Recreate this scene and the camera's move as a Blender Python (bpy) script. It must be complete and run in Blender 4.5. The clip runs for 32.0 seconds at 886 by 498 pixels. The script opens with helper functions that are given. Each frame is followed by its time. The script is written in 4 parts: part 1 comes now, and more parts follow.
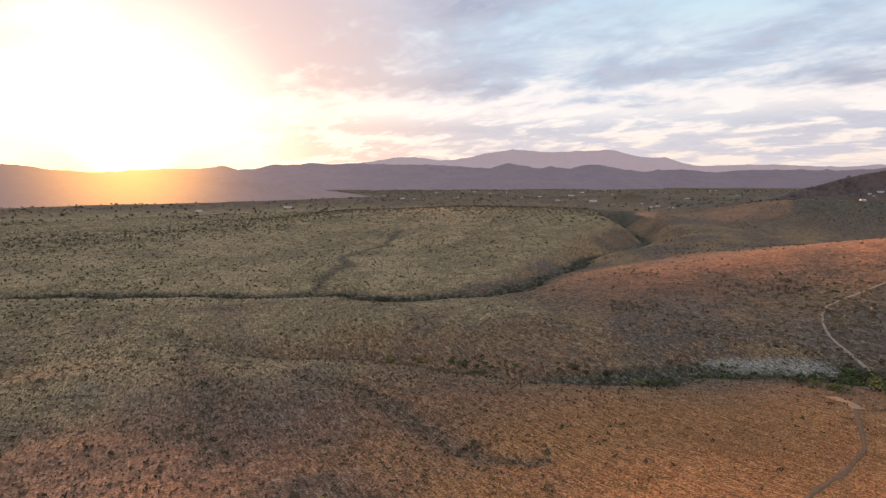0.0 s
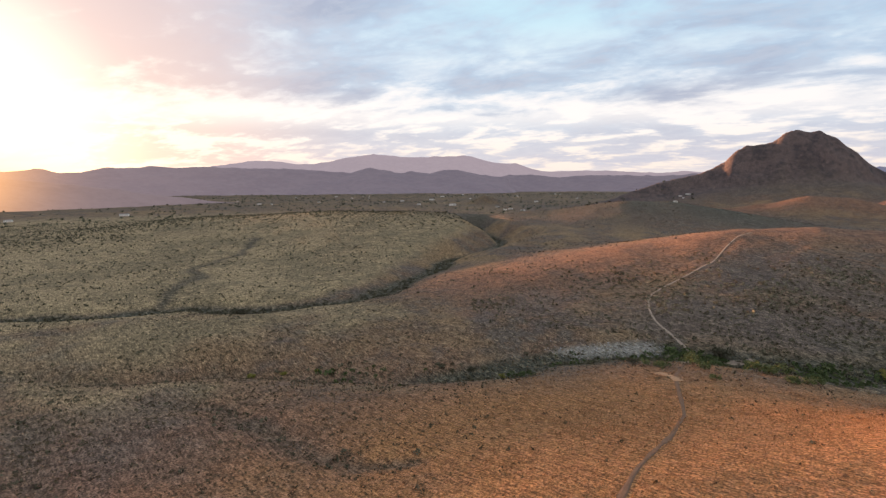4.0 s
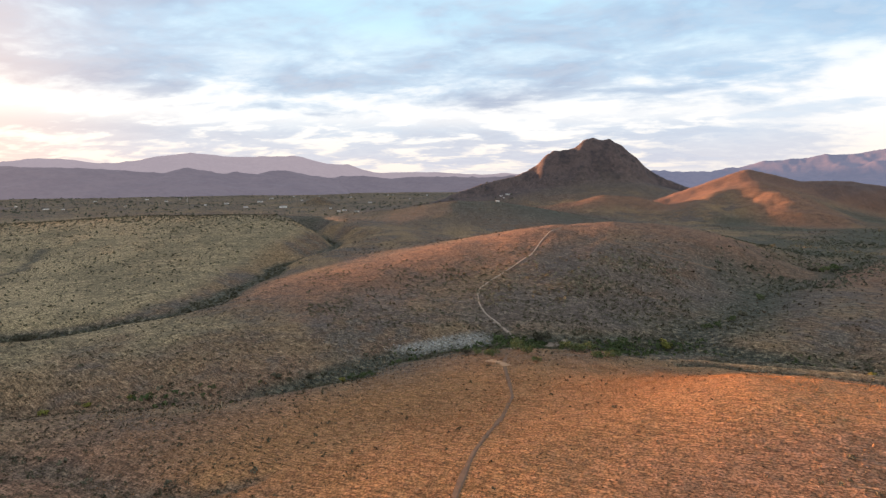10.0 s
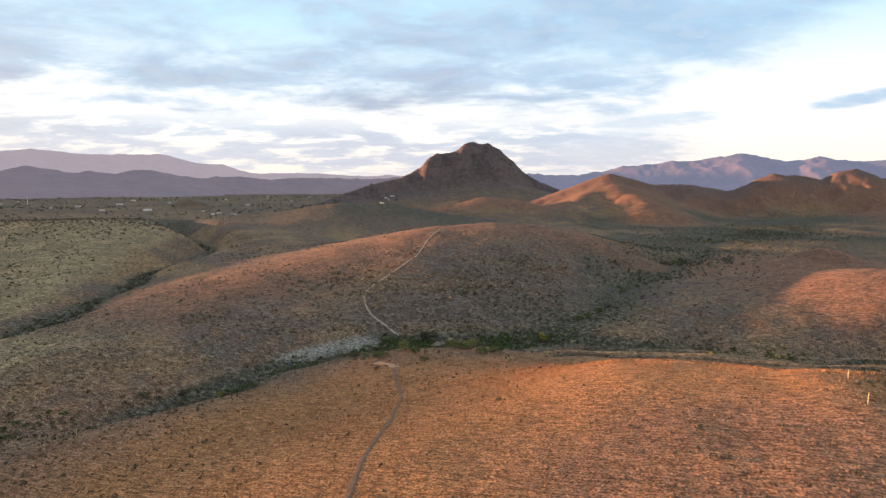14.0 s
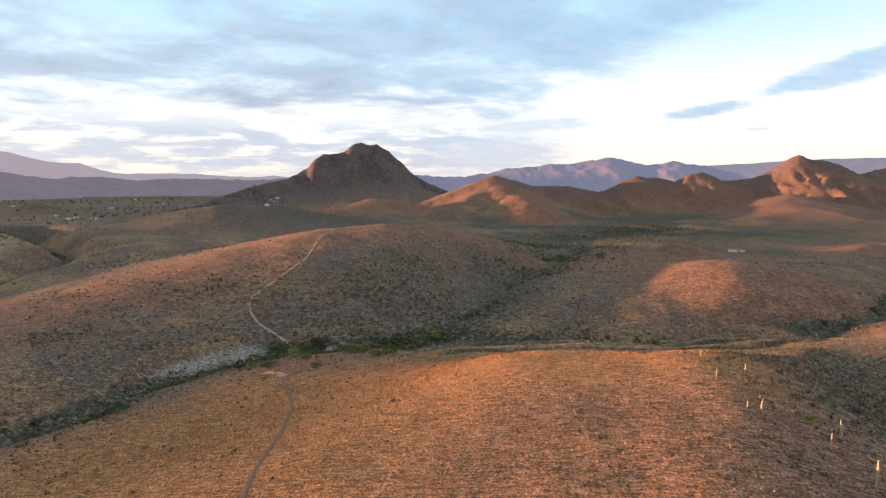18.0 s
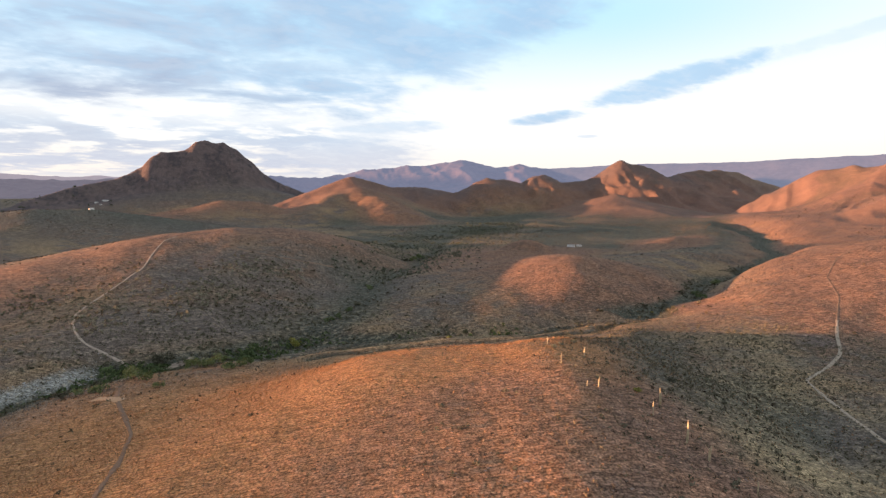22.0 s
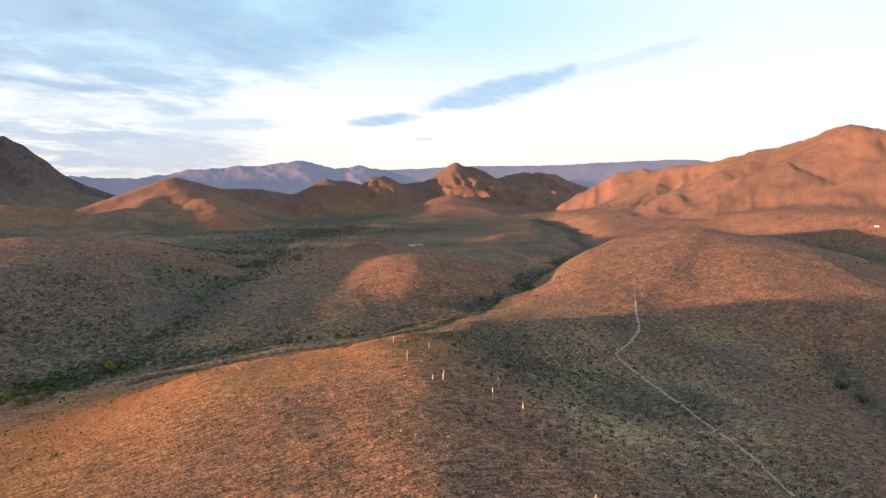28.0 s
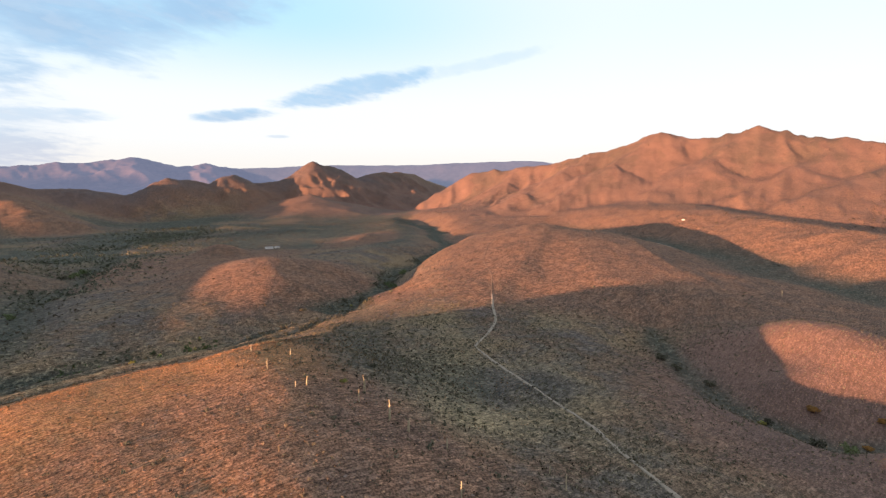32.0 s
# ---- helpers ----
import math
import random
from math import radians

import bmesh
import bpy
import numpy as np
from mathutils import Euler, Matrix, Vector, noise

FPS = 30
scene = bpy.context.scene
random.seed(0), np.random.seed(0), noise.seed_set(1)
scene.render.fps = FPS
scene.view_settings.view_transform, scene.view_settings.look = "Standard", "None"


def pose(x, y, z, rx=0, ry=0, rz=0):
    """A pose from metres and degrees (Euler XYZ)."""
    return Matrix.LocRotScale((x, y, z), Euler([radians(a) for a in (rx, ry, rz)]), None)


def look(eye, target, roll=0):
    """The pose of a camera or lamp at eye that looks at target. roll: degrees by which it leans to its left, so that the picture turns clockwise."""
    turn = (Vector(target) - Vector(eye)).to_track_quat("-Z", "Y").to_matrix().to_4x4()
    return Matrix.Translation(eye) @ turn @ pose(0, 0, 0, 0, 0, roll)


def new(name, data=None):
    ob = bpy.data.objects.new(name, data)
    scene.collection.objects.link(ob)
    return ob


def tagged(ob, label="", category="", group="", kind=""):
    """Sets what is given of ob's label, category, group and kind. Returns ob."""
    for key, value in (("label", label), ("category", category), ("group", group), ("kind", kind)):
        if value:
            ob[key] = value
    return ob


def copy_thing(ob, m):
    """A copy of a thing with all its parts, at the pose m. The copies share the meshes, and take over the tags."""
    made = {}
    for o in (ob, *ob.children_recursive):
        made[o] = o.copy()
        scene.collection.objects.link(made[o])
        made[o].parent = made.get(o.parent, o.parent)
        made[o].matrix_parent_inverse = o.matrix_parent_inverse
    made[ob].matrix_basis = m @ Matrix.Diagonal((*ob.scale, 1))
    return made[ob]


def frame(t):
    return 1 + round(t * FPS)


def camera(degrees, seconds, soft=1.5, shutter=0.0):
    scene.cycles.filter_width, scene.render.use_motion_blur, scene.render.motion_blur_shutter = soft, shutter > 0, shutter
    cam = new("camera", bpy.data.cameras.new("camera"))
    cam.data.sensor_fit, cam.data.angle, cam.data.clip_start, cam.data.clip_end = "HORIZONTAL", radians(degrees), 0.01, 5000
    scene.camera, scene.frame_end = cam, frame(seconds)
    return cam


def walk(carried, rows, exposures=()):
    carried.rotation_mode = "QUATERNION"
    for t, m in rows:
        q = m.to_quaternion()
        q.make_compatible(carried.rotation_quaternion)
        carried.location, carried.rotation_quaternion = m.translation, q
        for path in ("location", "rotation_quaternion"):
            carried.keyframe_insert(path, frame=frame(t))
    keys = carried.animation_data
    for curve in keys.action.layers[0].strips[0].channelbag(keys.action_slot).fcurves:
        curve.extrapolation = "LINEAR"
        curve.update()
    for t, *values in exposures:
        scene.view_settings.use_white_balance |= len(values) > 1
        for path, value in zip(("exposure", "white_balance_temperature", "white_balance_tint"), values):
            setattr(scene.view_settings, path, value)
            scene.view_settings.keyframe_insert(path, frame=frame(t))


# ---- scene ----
cam = camera(79.53, 32.0, soft=1.35)
EYE = 70.0


def turn(yaw, pitch, lean):
    return pose(0, 0, EYE, 90 + pitch, lean, yaw)


walk(cam, [
    (0, turn(41.78, -7.60, 0.18)),
    (0.5, turn(40.32, -7.52, -0.01)),
    (1, turn(39.02, -7.43, -0.08)),
    (1.5, turn(37.53, -7.31, -0.04)),
    (2, turn(35.30, -7.31, -0.08)),
    (2.5, turn(33.12, -7.28, -0.05)),
    (3, turn(31.61, -7.23, -0.00)),
    (3.5, turn(29.40, -7.19, 0.09)),
    (4, turn(27.11, -7.16, 0.19)),
    (4.5, turn(24.61, -7.16, 0.24)),
    (6.5, turn(17.92, -7.13, 0.23)),
    (7, turn(17.01, -7.14, 0.19)),
    (7.5, turn(16.02, -7.13, 0.20)),
    (8, turn(15.20, -7.13, 0.19)),
    (8.5, turn(14.40, -7.12, 0.20)),
    (9, turn(12.79, -7.10, 0.23)),
    (9.5, turn(11.02, -7.11, 0.22)),
    (10, turn(9.41, -7.10, 0.22)),
    (10.5, turn(7.78, -7.11, 0.06)),
    (11, turn(6.16, -7.09, 0.08)),
    (11.5, turn(4.74, -7.05, 0.04)),
    (12, turn(3.22, -7.03, 0.03)),
    (12.5, turn(1.56, -7.01, 0.01)),
    (13, turn(-0.00, -6.97, 0.04)),
    (13.5, turn(-1.51, -6.95, -0.05)),
    (14, turn(-2.89, -6.92, -0.07)),
    (14.5, turn(-4.29, -6.91, -0.06)),
    (16.5, turn(-9.84, -6.84, -0.08)),
    (17, turn(-11.28, -6.83, -0.04)),
    (17.5, turn(-13.03, -6.78, -0.17)),
    (18, turn(-14.66, -6.76, -0.10)),
    (18.5, turn(-16.37, -6.74, -0.05)),
    (19, turn(-18.33, -6.69, -0.11)),
    (19.5, turn(-20.31, -6.68, -0.10)),
    (20, turn(-22.24, -6.67, -0.08)),
    (20.5, turn(-24.11, -6.65, -0.13)),
    (21, turn(-26.17, -6.64, -0.06)),
    (21.5, turn(-28.04, -6.61, -0.03)),
    (22, turn(-29.77, -6.60, -0.12)),
    (22.5, turn(-31.45, -6.60, -0.07)),
    (23, turn(-33.28, -6.60, -0.04)),
    (23.5, turn(-34.88, -6.62, -0.04)),
    (24, turn(-36.48, -6.64, -0.03)),
    (24.5, turn(-38.26, -6.58, 0.06)),
    (25, turn(-40.12, -6.55, 0.28)),
    (25.5, turn(-41.47, -6.53, 0.33)),
    (27.5, turn(-45.53, -6.48, 0.17)),
    (28, turn(-46.69, -6.47, 0.07)),
    (28.5, turn(-48.07, -6.47, 0.03)),
    (29, turn(-49.65, -6.49, 0.01)),
    (29.5, turn(-51.82, -6.47, 0.04)),
    (30, turn(-54.19, -6.47, 0.11)),
    (30.5, turn(-56.56, -6.52, 0.14)),
    (31, turn(-58.50, -6.54, 0.19)),
    (31.5, turn(-60.22, -6.54, 0.20)),
    (32, turn(-61.60, -6.55, 0.17)),
], exposures=[(0, 1.87, 7000, 18), (3, 1.9, 6880, 16), (7, 2.0, 6680, 12), (11, 2.03, 6600, 11), (16, 2.05, 6550, 10), (22, 2.03, 6440, 10), (28, 2.0, 6300, 9), (32, 1.97, 6260, 9)])

# ---------------------------------------------------------------- light
SUN_AZ, SUN_EL = 72.0, 2.4        # degrees to the left of +y, and above the horizon
SUN_DIR = Vector((-math.sin(radians(SUN_AZ)) * math.cos(radians(SUN_EL)),
                  math.cos(radians(SUN_AZ)) * math.cos(radians(SUN_EL)), math.sin(radians(SUN_EL))))
sun_data = bpy.data.lights.new("sun", "SUN")
sun_data.energy, sun_data.angle, sun_data.color = 4.6, radians(0.8), (1.0, 0.50, 0.265)
sun = new("sun", sun_data)
sun.matrix_world = look(SUN_DIR * 1000, (0, 0, 0))
tagged(sun, kind="structure")


class Net:
    """Short hand for a node tree."""

    def __init__(self, tree):
        self.tree, self.n, self.l = tree, tree.nodes, tree.links

    def put(self, kind, ins=()):
        node = self.n.new(kind)
        for k, v in (ins.items() if isinstance(ins, dict) else enumerate(ins)):
            self.set(node.inputs[k], v)
        return node

    def set(self, socket, v):
        if isinstance(v, bpy.types.NodeSocket):
            self.l.new(v, socket)
        elif isinstance(v, bpy.types.Node):
            self.l.new(v.outputs[0], socket)
        elif v is not None:
            socket.default_value = v

    def math(self, op, a, b=None, c=None, clamp=False):
        node = self.put("ShaderNodeMath", (a, b, c))
        node.operation, node.use_clamp = op, clamp
        return node.outputs[0]

    def vmath(self, op, a, b=None):
        node = self.put("ShaderNodeVectorMath", (a, b))
        node.operation = op
        return node.outputs["Value"] if op in ("DOT_PRODUCT", "LENGTH") else node.outputs[0]

    def mix(self, fac, a, b, blend="MIX"):
        node = self.put("ShaderNodeMix")
        node.data_type, node.blend_type = "RGBA", blend
        ins = [s for s in node.inputs if s.enabled]
        self.set(ins[0], fac), self.set(ins[1], rgba(a)), self.set(ins[2], rgba(b))
        return [s for s in node.outputs if s.enabled][0]

    def span(self, v, lo, hi, a=0.0, b=1.0, smooth=True):
        node = self.put("ShaderNodeMapRange", [v, lo, hi, a, b])
        node.clamp = True
        node.interpolation_type = "SMOOTHSTEP" if smooth else "LINEAR"
        return node.outputs[0]

    def noise(self, vec, scale, detail=4.0, rough=0.55, warp=0.0):
        return self.put("ShaderNodeTexNoise", {"Vector": vec, "Scale": scale, "Detail": detail, "Roughness": rough, "Distortion": warp}).outputs[0]


def rgba(c):
    return (*c, 1.0) if isinstance(c, tuple) and len(c) == 3 else c


# sky: clear air by the sky texture, a broken sheet of grey-blue cloud over it, and the glow round the low sun
world = bpy.data.worlds.new("evening_sky")
scene.world = world
world.use_nodes = True
W = Net(world.node_tree)
W.n.clear()
geo = W.put("ShaderNodeTexCoord").outputs["Generated"]
way = W.vmath("NORMALIZE", geo)
sep = W.put("ShaderNodeSeparateXYZ", [way])
up = sep.outputs[2]
air_node = W.put("ShaderNodeTexSky")
air_node.sky_type, air_node.sun_disc, air_node.sun_elevation, air_node.sun_rotation = "NISHITA", False, radians(SUN_EL), radians(-SUN_AZ)
air_node.altitude, air_node.air_density, air_node.dust_density = 300.0, 1.0, 2.0
air = air_node.outputs[0]
near_sun = W.vmath("DOT_PRODUCT", way, tuple(SUN_DIR))
level = W.math("MAXIMUM", up, 0.0)
flat = W.math("ADD", level, 0.17)
sheet = W.put("ShaderNodeCombineXYZ", [W.math("DIVIDE", sep.outputs[0], flat), W.math("DIVIDE", sep.outputs[1], flat), 0.0]).outputs[0]
# degrees to the left of +y, and above the horizon
azimuth = W.math("MULTIPLY", W.math("ARCTAN2", W.math("MULTIPLY", sep.outputs[0], -1.0), sep.outputs[1]), 57.296)
height = W.math("MULTIPLY", W.math("ARCSINE", up), 57.296)
# clear parts: cream low down, white above, pale blue high up
clear = W.mix(W.span(up, 0.01, 0.12), (1.0, 0.93, 0.86), (1.0, 1.0, 1.01))
clear = W.mix(W.math("MULTIPLY", W.span(height, 8.0, 17.0, 0.0, 0.9), W.math("MULTIPLY", W.span(azimuth, -80.0, -45.0, 0.25, 1.0), W.span(azimuth, 20.0, 60.0, 1.0, 0.2))), clear, (0.52, 0.84, 1.0))
clear = W.mix(W.span(up, 0.40, 0.62), clear, (0.68, 0.78, 0.87))
clear = W.mix(W.span(near_sun, 0.86, 0.985), clear, (1.15, 1.05, 0.96))
# cloud sheet, drawn out along one way
laid = W.put("ShaderNodeMapping", {"Vector": sheet, "Rotation": (0, 0, radians(24)), "Scale": (0.72, 1.0, 1.0)}).outputs[0]
big = W.noise(laid, 0.9, 2.0, 0.5, 0.3)
mid = W.noise(laid, 3.0, 4.0, 0.55, 0.35)
fine = W.noise(laid, 9.0, 5.0, 0.62, 0.2)
lumps = W.math("ADD", W.math("MULTIPLY", big, 0.42), W.math("ADD", W.math("MULTIPLY", mid, 0.40), W.math("MULTIPLY", fine, 0.18)))
ragged = W.math("ADD", W.math("MULTIPLY", W.math("SUBTRACT", mid, 0.5), 9.0), W.math("MULTIPLY", W.math("SUBTRACT", fine, 0.5), 4.0))
# the sheet ends along a line that climbs away from the sun, over a bright strip; thin bars of cloud lie below the strip
rim = W.math("ADD", 8.6, W.math("MULTIPLY", W.math("MAXIMUM", W.math("SUBTRACT", -22.0, azimuth), 0.0), 0.42))
over_rim = W.math("ADD", W.math("SUBTRACT", height, rim), ragged)
sheet_cover = W.math("MULTIPLY", W.span(over_rim, -2.6, 1.6), W.span(azimuth, -62.0, -44.0))
low_cover = W.math("MULTIPLY", W.span(height, 4.8, 7.0, 1.0, 0.30), W.math("MULTIPLY", W.span(azimuth, -30.0, -18.0), W.span(height, 0.4, 2.0, 0.25, 1.0)))
cloud = W.math("MAXIMUM", W.math("MULTIPLY", W.span(lumps, 0.36, 0.52), sheet_cover),
               W.math("MULTIPLY", W.span(W.math("ADD", mid, W.math("MULTIPLY", fine, 0.4)), 0.58, 0.76, 0.0, 0.85), low_cover))


def lens(az, el, half_long, half_tall, tilt, dense=0.85):
    """A long thin cloud by itself, degrees."""
    c = Vector((-math.sin(radians(az)) * math.cos(radians(el)), math.cos(radians(az)) * math.cos(radians(el)), math.sin(radians(el))))
    right = Vector((math.cos(radians(az)), math.sin(radians(az)), 0))
    above = right.cross(c).normalized()
    e1, e2 = right * math.cos(radians(tilt)) + above * math.sin(radians(tilt)), above * math.cos(radians(tilt)) - right * math.sin(radians(tilt))
    u = W.math("DIVIDE", W.vmath("DOT_PRODUCT", way, tuple(e1)), math.sin(radians(half_long)))
    v = W.math("DIVIDE", W.vmath("DOT_PRODUCT", way, tuple(e2)), math.sin(radians(half_tall)))
    rr = W.math("ADD", W.math("MULTIPLY", u, u), W.math("MULTIPLY", v, v))
    rr = W.math("ADD", rr, W.math("MULTIPLY", W.math("SUBTRACT", fine, 0.5), 1.5))
    front = W.math("GREATER_THAN", W.vmath("DOT_PRODUCT", way, tuple(c)), 0.5)
    return W.math("MULTIPLY", W.span(rr, 0.15, 1.1, dense, 0.0), front)


for one in ((-53.0, 10.2, 9.5, 1.3, 12, 0.95), (-49.5, 9.0, 6.0, 0.9, 5, 0.9), (-40.5, 7.1, 4.3, 0.7, 6, 0.95), (-65.2, 12.5, 8.4, 0.7, 12, 0.30), (-19.5, 3.4, 9.5, 2.4, 1, 0.72), (-24.0, 6.2, 7.0, 0.8, 3, 0.6), (-44.6, 5.2, 1.3, 0.2, 0, 0.5)):
    cloud = W.math("MAXIMUM", cloud, lens(*one))
shade = W.mix(W.span(lumps, 0.44, 0.62), (0.49, 0.68, 0.88), (0.36, 0.44, 0.61))
shade = W.mix(W.span(azimuth, -35.0, 5.0, 0.75, 0.0), shade, (0.40, 0.62, 0.86))
shade = W.mix(W.span(height, 2.0, 8.0, 1.0, 0.0), shade, (0.50, 0.57, 0.74))
shade = W.mix(W.span(fine, 0.42, 0.62, 0.0, 0.22), shade, (0.74, 0.82, 0.92))
shade = W.mix(W.span(up, 0.40, 0.62), shade, (0.42, 0.49, 0.58))
shade = W.mix(W.span(near_sun, 0.80, 0.97), shade, (0.72, 0.60, 0.62))
cloud = W.math("MULTIPLY", cloud, W.span(near_sun, 0.955, 0.992, 0.92, 0.25))
sky = W.mix(cloud, clear, shade)
facing = W.math("MAXIMUM", near_sun, 0.0)
glow = W.math("ADD", W.math("MULTIPLY", W.math("POWER", facing, 60.0), 0.75), W.math("MULTIPLY", W.math("POWER", facing, 900.0), 5.0))
amber = W.math("MULTIPLY", W.math("POWER", facing, 90.0), W.span(height, 0.5, 6.0, 1.0, 0.0))
sky = W.mix(1.0, sky, W.put("ShaderNodeCombineXYZ", [glow, W.math("MULTIPLY", glow, 0.92), W.math("MULTIPLY", glow, 0.74)]).outputs[0], "ADD")
sky = W.mix(W.math("MULTIPLY", amber, 0.75), sky, (2.2, 1.25, 0.30))
body = W.put("ShaderNodeBackground", [sky, 0.25])
clean = W.put("ShaderNodeBackground", [air, 0.008])
W.set(W.put("ShaderNodeOutputWorld").inputs[0], W.put("ShaderNodeAddShader", [body, clean]))


# ---------------------------------------------------------------- materials


def material(name, rough=0.9):
    m = bpy.data.materials.new(name)
    m.use_nodes = True
    net = Net(m.node_tree)
    bsdf = net.n["Principled BSDF"]
    bsdf.inputs["Roughness"].default_value = rough
    bsdf.inputs["Specular IOR Level"].default_value = 0.15
    return m, net, bsdf


def bumped(net, bsdf, height, strength, dist):
    net.set(bsdf.inputs["Normal"], net.put("ShaderNodeBump", {"Height": height, "Strength": strength, "Distance": dist}).outputs[0])


def mottled(name, a, b, scale, rough=0.9, bump=0.3, by_piece=0.15):
    """Two tones of one stuff, grain at two sizes, and a little change from piece to piece."""
    m, net, bsdf = material(name, rough)
    pos = net.put("ShaderNodeNewGeometry").outputs["Position"]
    n1, n2 = net.noise(pos, scale, 5.0), net.noise(pos, scale * 7, 3.0)
    isle = net.put("ShaderNodeNewGeometry").outputs["Random Per Island"]
    one = net.put("ShaderNodeObjectInfo").outputs["Random"]
    f = net.math("ADD", net.math("MULTIPLY", n1, 0.7), net.math("MULTIPLY", n2, 0.3))
    f = net.math("ADD", f, net.math("MULTIPLY", net.math("SUBTRACT", net.math("ADD", isle, one), 1.0), by_piece))
    net.set(bsdf.inputs["Base Color"], net.mix(net.span(f, 0.3, 0.7), a, b))
    bumped(net, bsdf, n2, bump, 0.2 / scale)
    return m


def ground_material():
    m, net, bsdf = material("desert_ground", 0.95)
    pos = net.put("ShaderNodeNewGeometry").outputs["Position"]

    def mask(name):
        node = net.put("ShaderNodeAttribute")
        node.attribute_name = name
        return node.outputs["Fac"]
    huge, wide, mid, small, tiny = (net.noise(pos, s, d, 0.6) for s, d in ((0.006, 3.0), (0.022, 4.0), (0.11, 5.0), (0.5, 5.0), (2.2, 4.0)))
    soil = net.mix(net.span(wide, 0.35, 0.65), (0.158, 0.103, 0.076), (0.198, 0.138, 0.098))
    soil = net.mix(net.span(mid, 0.42, 0.62), soil, (0.134, 0.110, 0.096))
    soil = net.mix(net.span(net.math("ADD", net.math("MULTIPLY", huge, 0.5), net.math("MULTIPLY", wide, 0.5)), 0.47, 0.58), soil, (0.250, 0.168, 0.104))
    soil = net.mix(net.span(net.noise(net.vmath("ADD", pos, (311.0, 97.0, 0.0)), 0.03, 4.0, 0.6), 0.55, 0.68), soil, (0.128, 0.103, 0.097))
    red = net.mix(net.span(mid, 0.35, 0.65), (0.238, 0.132, 0.092), (0.160, 0.098, 0.076))
    straw = net.mix(net.span(small, 0.35, 0.65), (0.420, 0.218, 0.104), (0.278, 0.134, 0.070))
    olive = net.mix(net.span(net.math("ADD", net.math("MULTIPLY", mid, 0.5), net.math("MULTIPLY", wide, 0.5)), 0.42, 0.58), (0.350, 0.268, 0.170), (0.218, 0.172, 0.112))
    rock = net.mix(net.span(net.math("ADD", net.math("MULTIPLY", mid, 0.55), net.math("MULTIPLY", wide, 0.45)), 0.38, 0.60), (0.074, 0.063, 0.073), (0.150, 0.113, 0.114))
    # grey-purple soil tone, also laid over slopes to paint them shaded
    ash_and_shade = net.mix(net.span(mid, 0.38, 0.62), (0.100, 0.081, 0.076), (0.155, 0.123, 0.108))
    rose = net.mix(net.span(wide, 0.35, 0.65), (0.215, 0.128, 0.106), (0.158, 0.100, 0.087))
    # dark tone of scrub, used to paint shade as well
    scrub = net.mix(net.span(small, 0.35, 0.65), (0.056, 0.059, 0.049), (0.104, 0.100, 0.081))
    pale = net.mix(net.span(small, 0.38, 0.6), (0.36, 0.345, 0.33), (0.20, 0.19, 0.18))
    col = soil
    edge = net.math("MULTIPLY", net.math("SUBTRACT", wide, 0.5), 0.9)
    for name, tone in (("red", red), ("straw", straw), ("olive", olive), ("ash_and_shade", ash_and_shade), ("rose", rose), ("rock", rock), ("scrub", scrub), ("sand", pale)):
        col = net.mix(net.span(net.math("ADD", mask(name), net.math("MULTIPLY", edge, mask(name))), 0.15, 0.85), col, tone)
    # clumps of dry scrub, too small and too far to stand as bushes
    dots = net.put("ShaderNodeTexVoronoi", {"Vector": pos, "Scale": 0.22, "Randomness": 1.0}).outputs["Distance"]
    spot = net.math("MULTIPLY", net.span(net.math("ADD", dots, net.math("MULTIPLY", small, 0.35)), 0.30, 0.50, 1.0, 0.0), net.span(wide, 0.38, 0.62, 0.15, 0.75))
    col = net.mix(net.math("MULTIPLY", spot, net.math("SUBTRACT", 1.0, net.math("MAXIMUM", net.math("MAXIMUM", net.math("MULTIPLY", mask("red"), 0.6), net.math("MULTIPLY", mask("straw"), 0.85)), net.math("MAXIMUM", mask("rock"), mask("rose"))))), col, (0.075, 0.064, 0.046))
    specks = net.put("ShaderNodeTexVoronoi", {"Vector": pos, "Scale": 0.62, "Randomness": 1.0}).outputs["Distance"]
    fleck = net.math("MULTIPLY", net.span(net.math("ADD", specks, net.math("MULTIPLY", tiny, 0.3)), 0.30, 0.55, 0.50, 0.0), net.math("SUBTRACT", 1.0, net.math("MAXIMUM", net.math("MAXIMUM", net.math("MULTIPLY", mask("red"), 0.45), net.math("MULTIPLY", mask("straw"), 0.7)), net.math("MAXIMUM", mask("rock"), mask("rose")))))
    col = net.mix(fleck, col, (0.070, 0.060, 0.046))
    pebbles = net.put("ShaderNodeTexVoronoi", {"Vector": pos, "Scale": 1.5, "Randomness": 1.0})
    grit = net.math("MULTIPLY", net.span(pebbles.outputs["Distance"], 0.16, 0.36, 0.75, 0.0), net.math("MAXIMUM", mask("red"), mask("straw")))
    col = net.mix(net.math("MULTIPLY", grit, net.span(net.put("ShaderNodeSeparateColor", [pebbles.outputs["Color"]]).outputs[0], 0.45, 0.75)), col, (0.37, 0.22, 0.135))
    tufts = net.math("MULTIPLY", net.span(small, 0.52, 0.70, 0.0, 0.40), net.math("SUBTRACT", 1.0, net.math("MAXIMUM", net.math("MAXIMUM", mask("red"), mask("rock")), net.math("MAXIMUM", net.math("MAXIMUM", mask("straw"), net.math("MULTIPLY", mask("ash_and_shade"), 0.85)), mask("rose")))))
    col = net.mix(tufts, col, (0.30, 0.225, 0.145))
    grain = net.math("MULTIPLY", net.span(tiny, 0.34, 0.66, 0.45, 1.60), net.span(small, 0.30, 0.70, 0.76, 1.28))
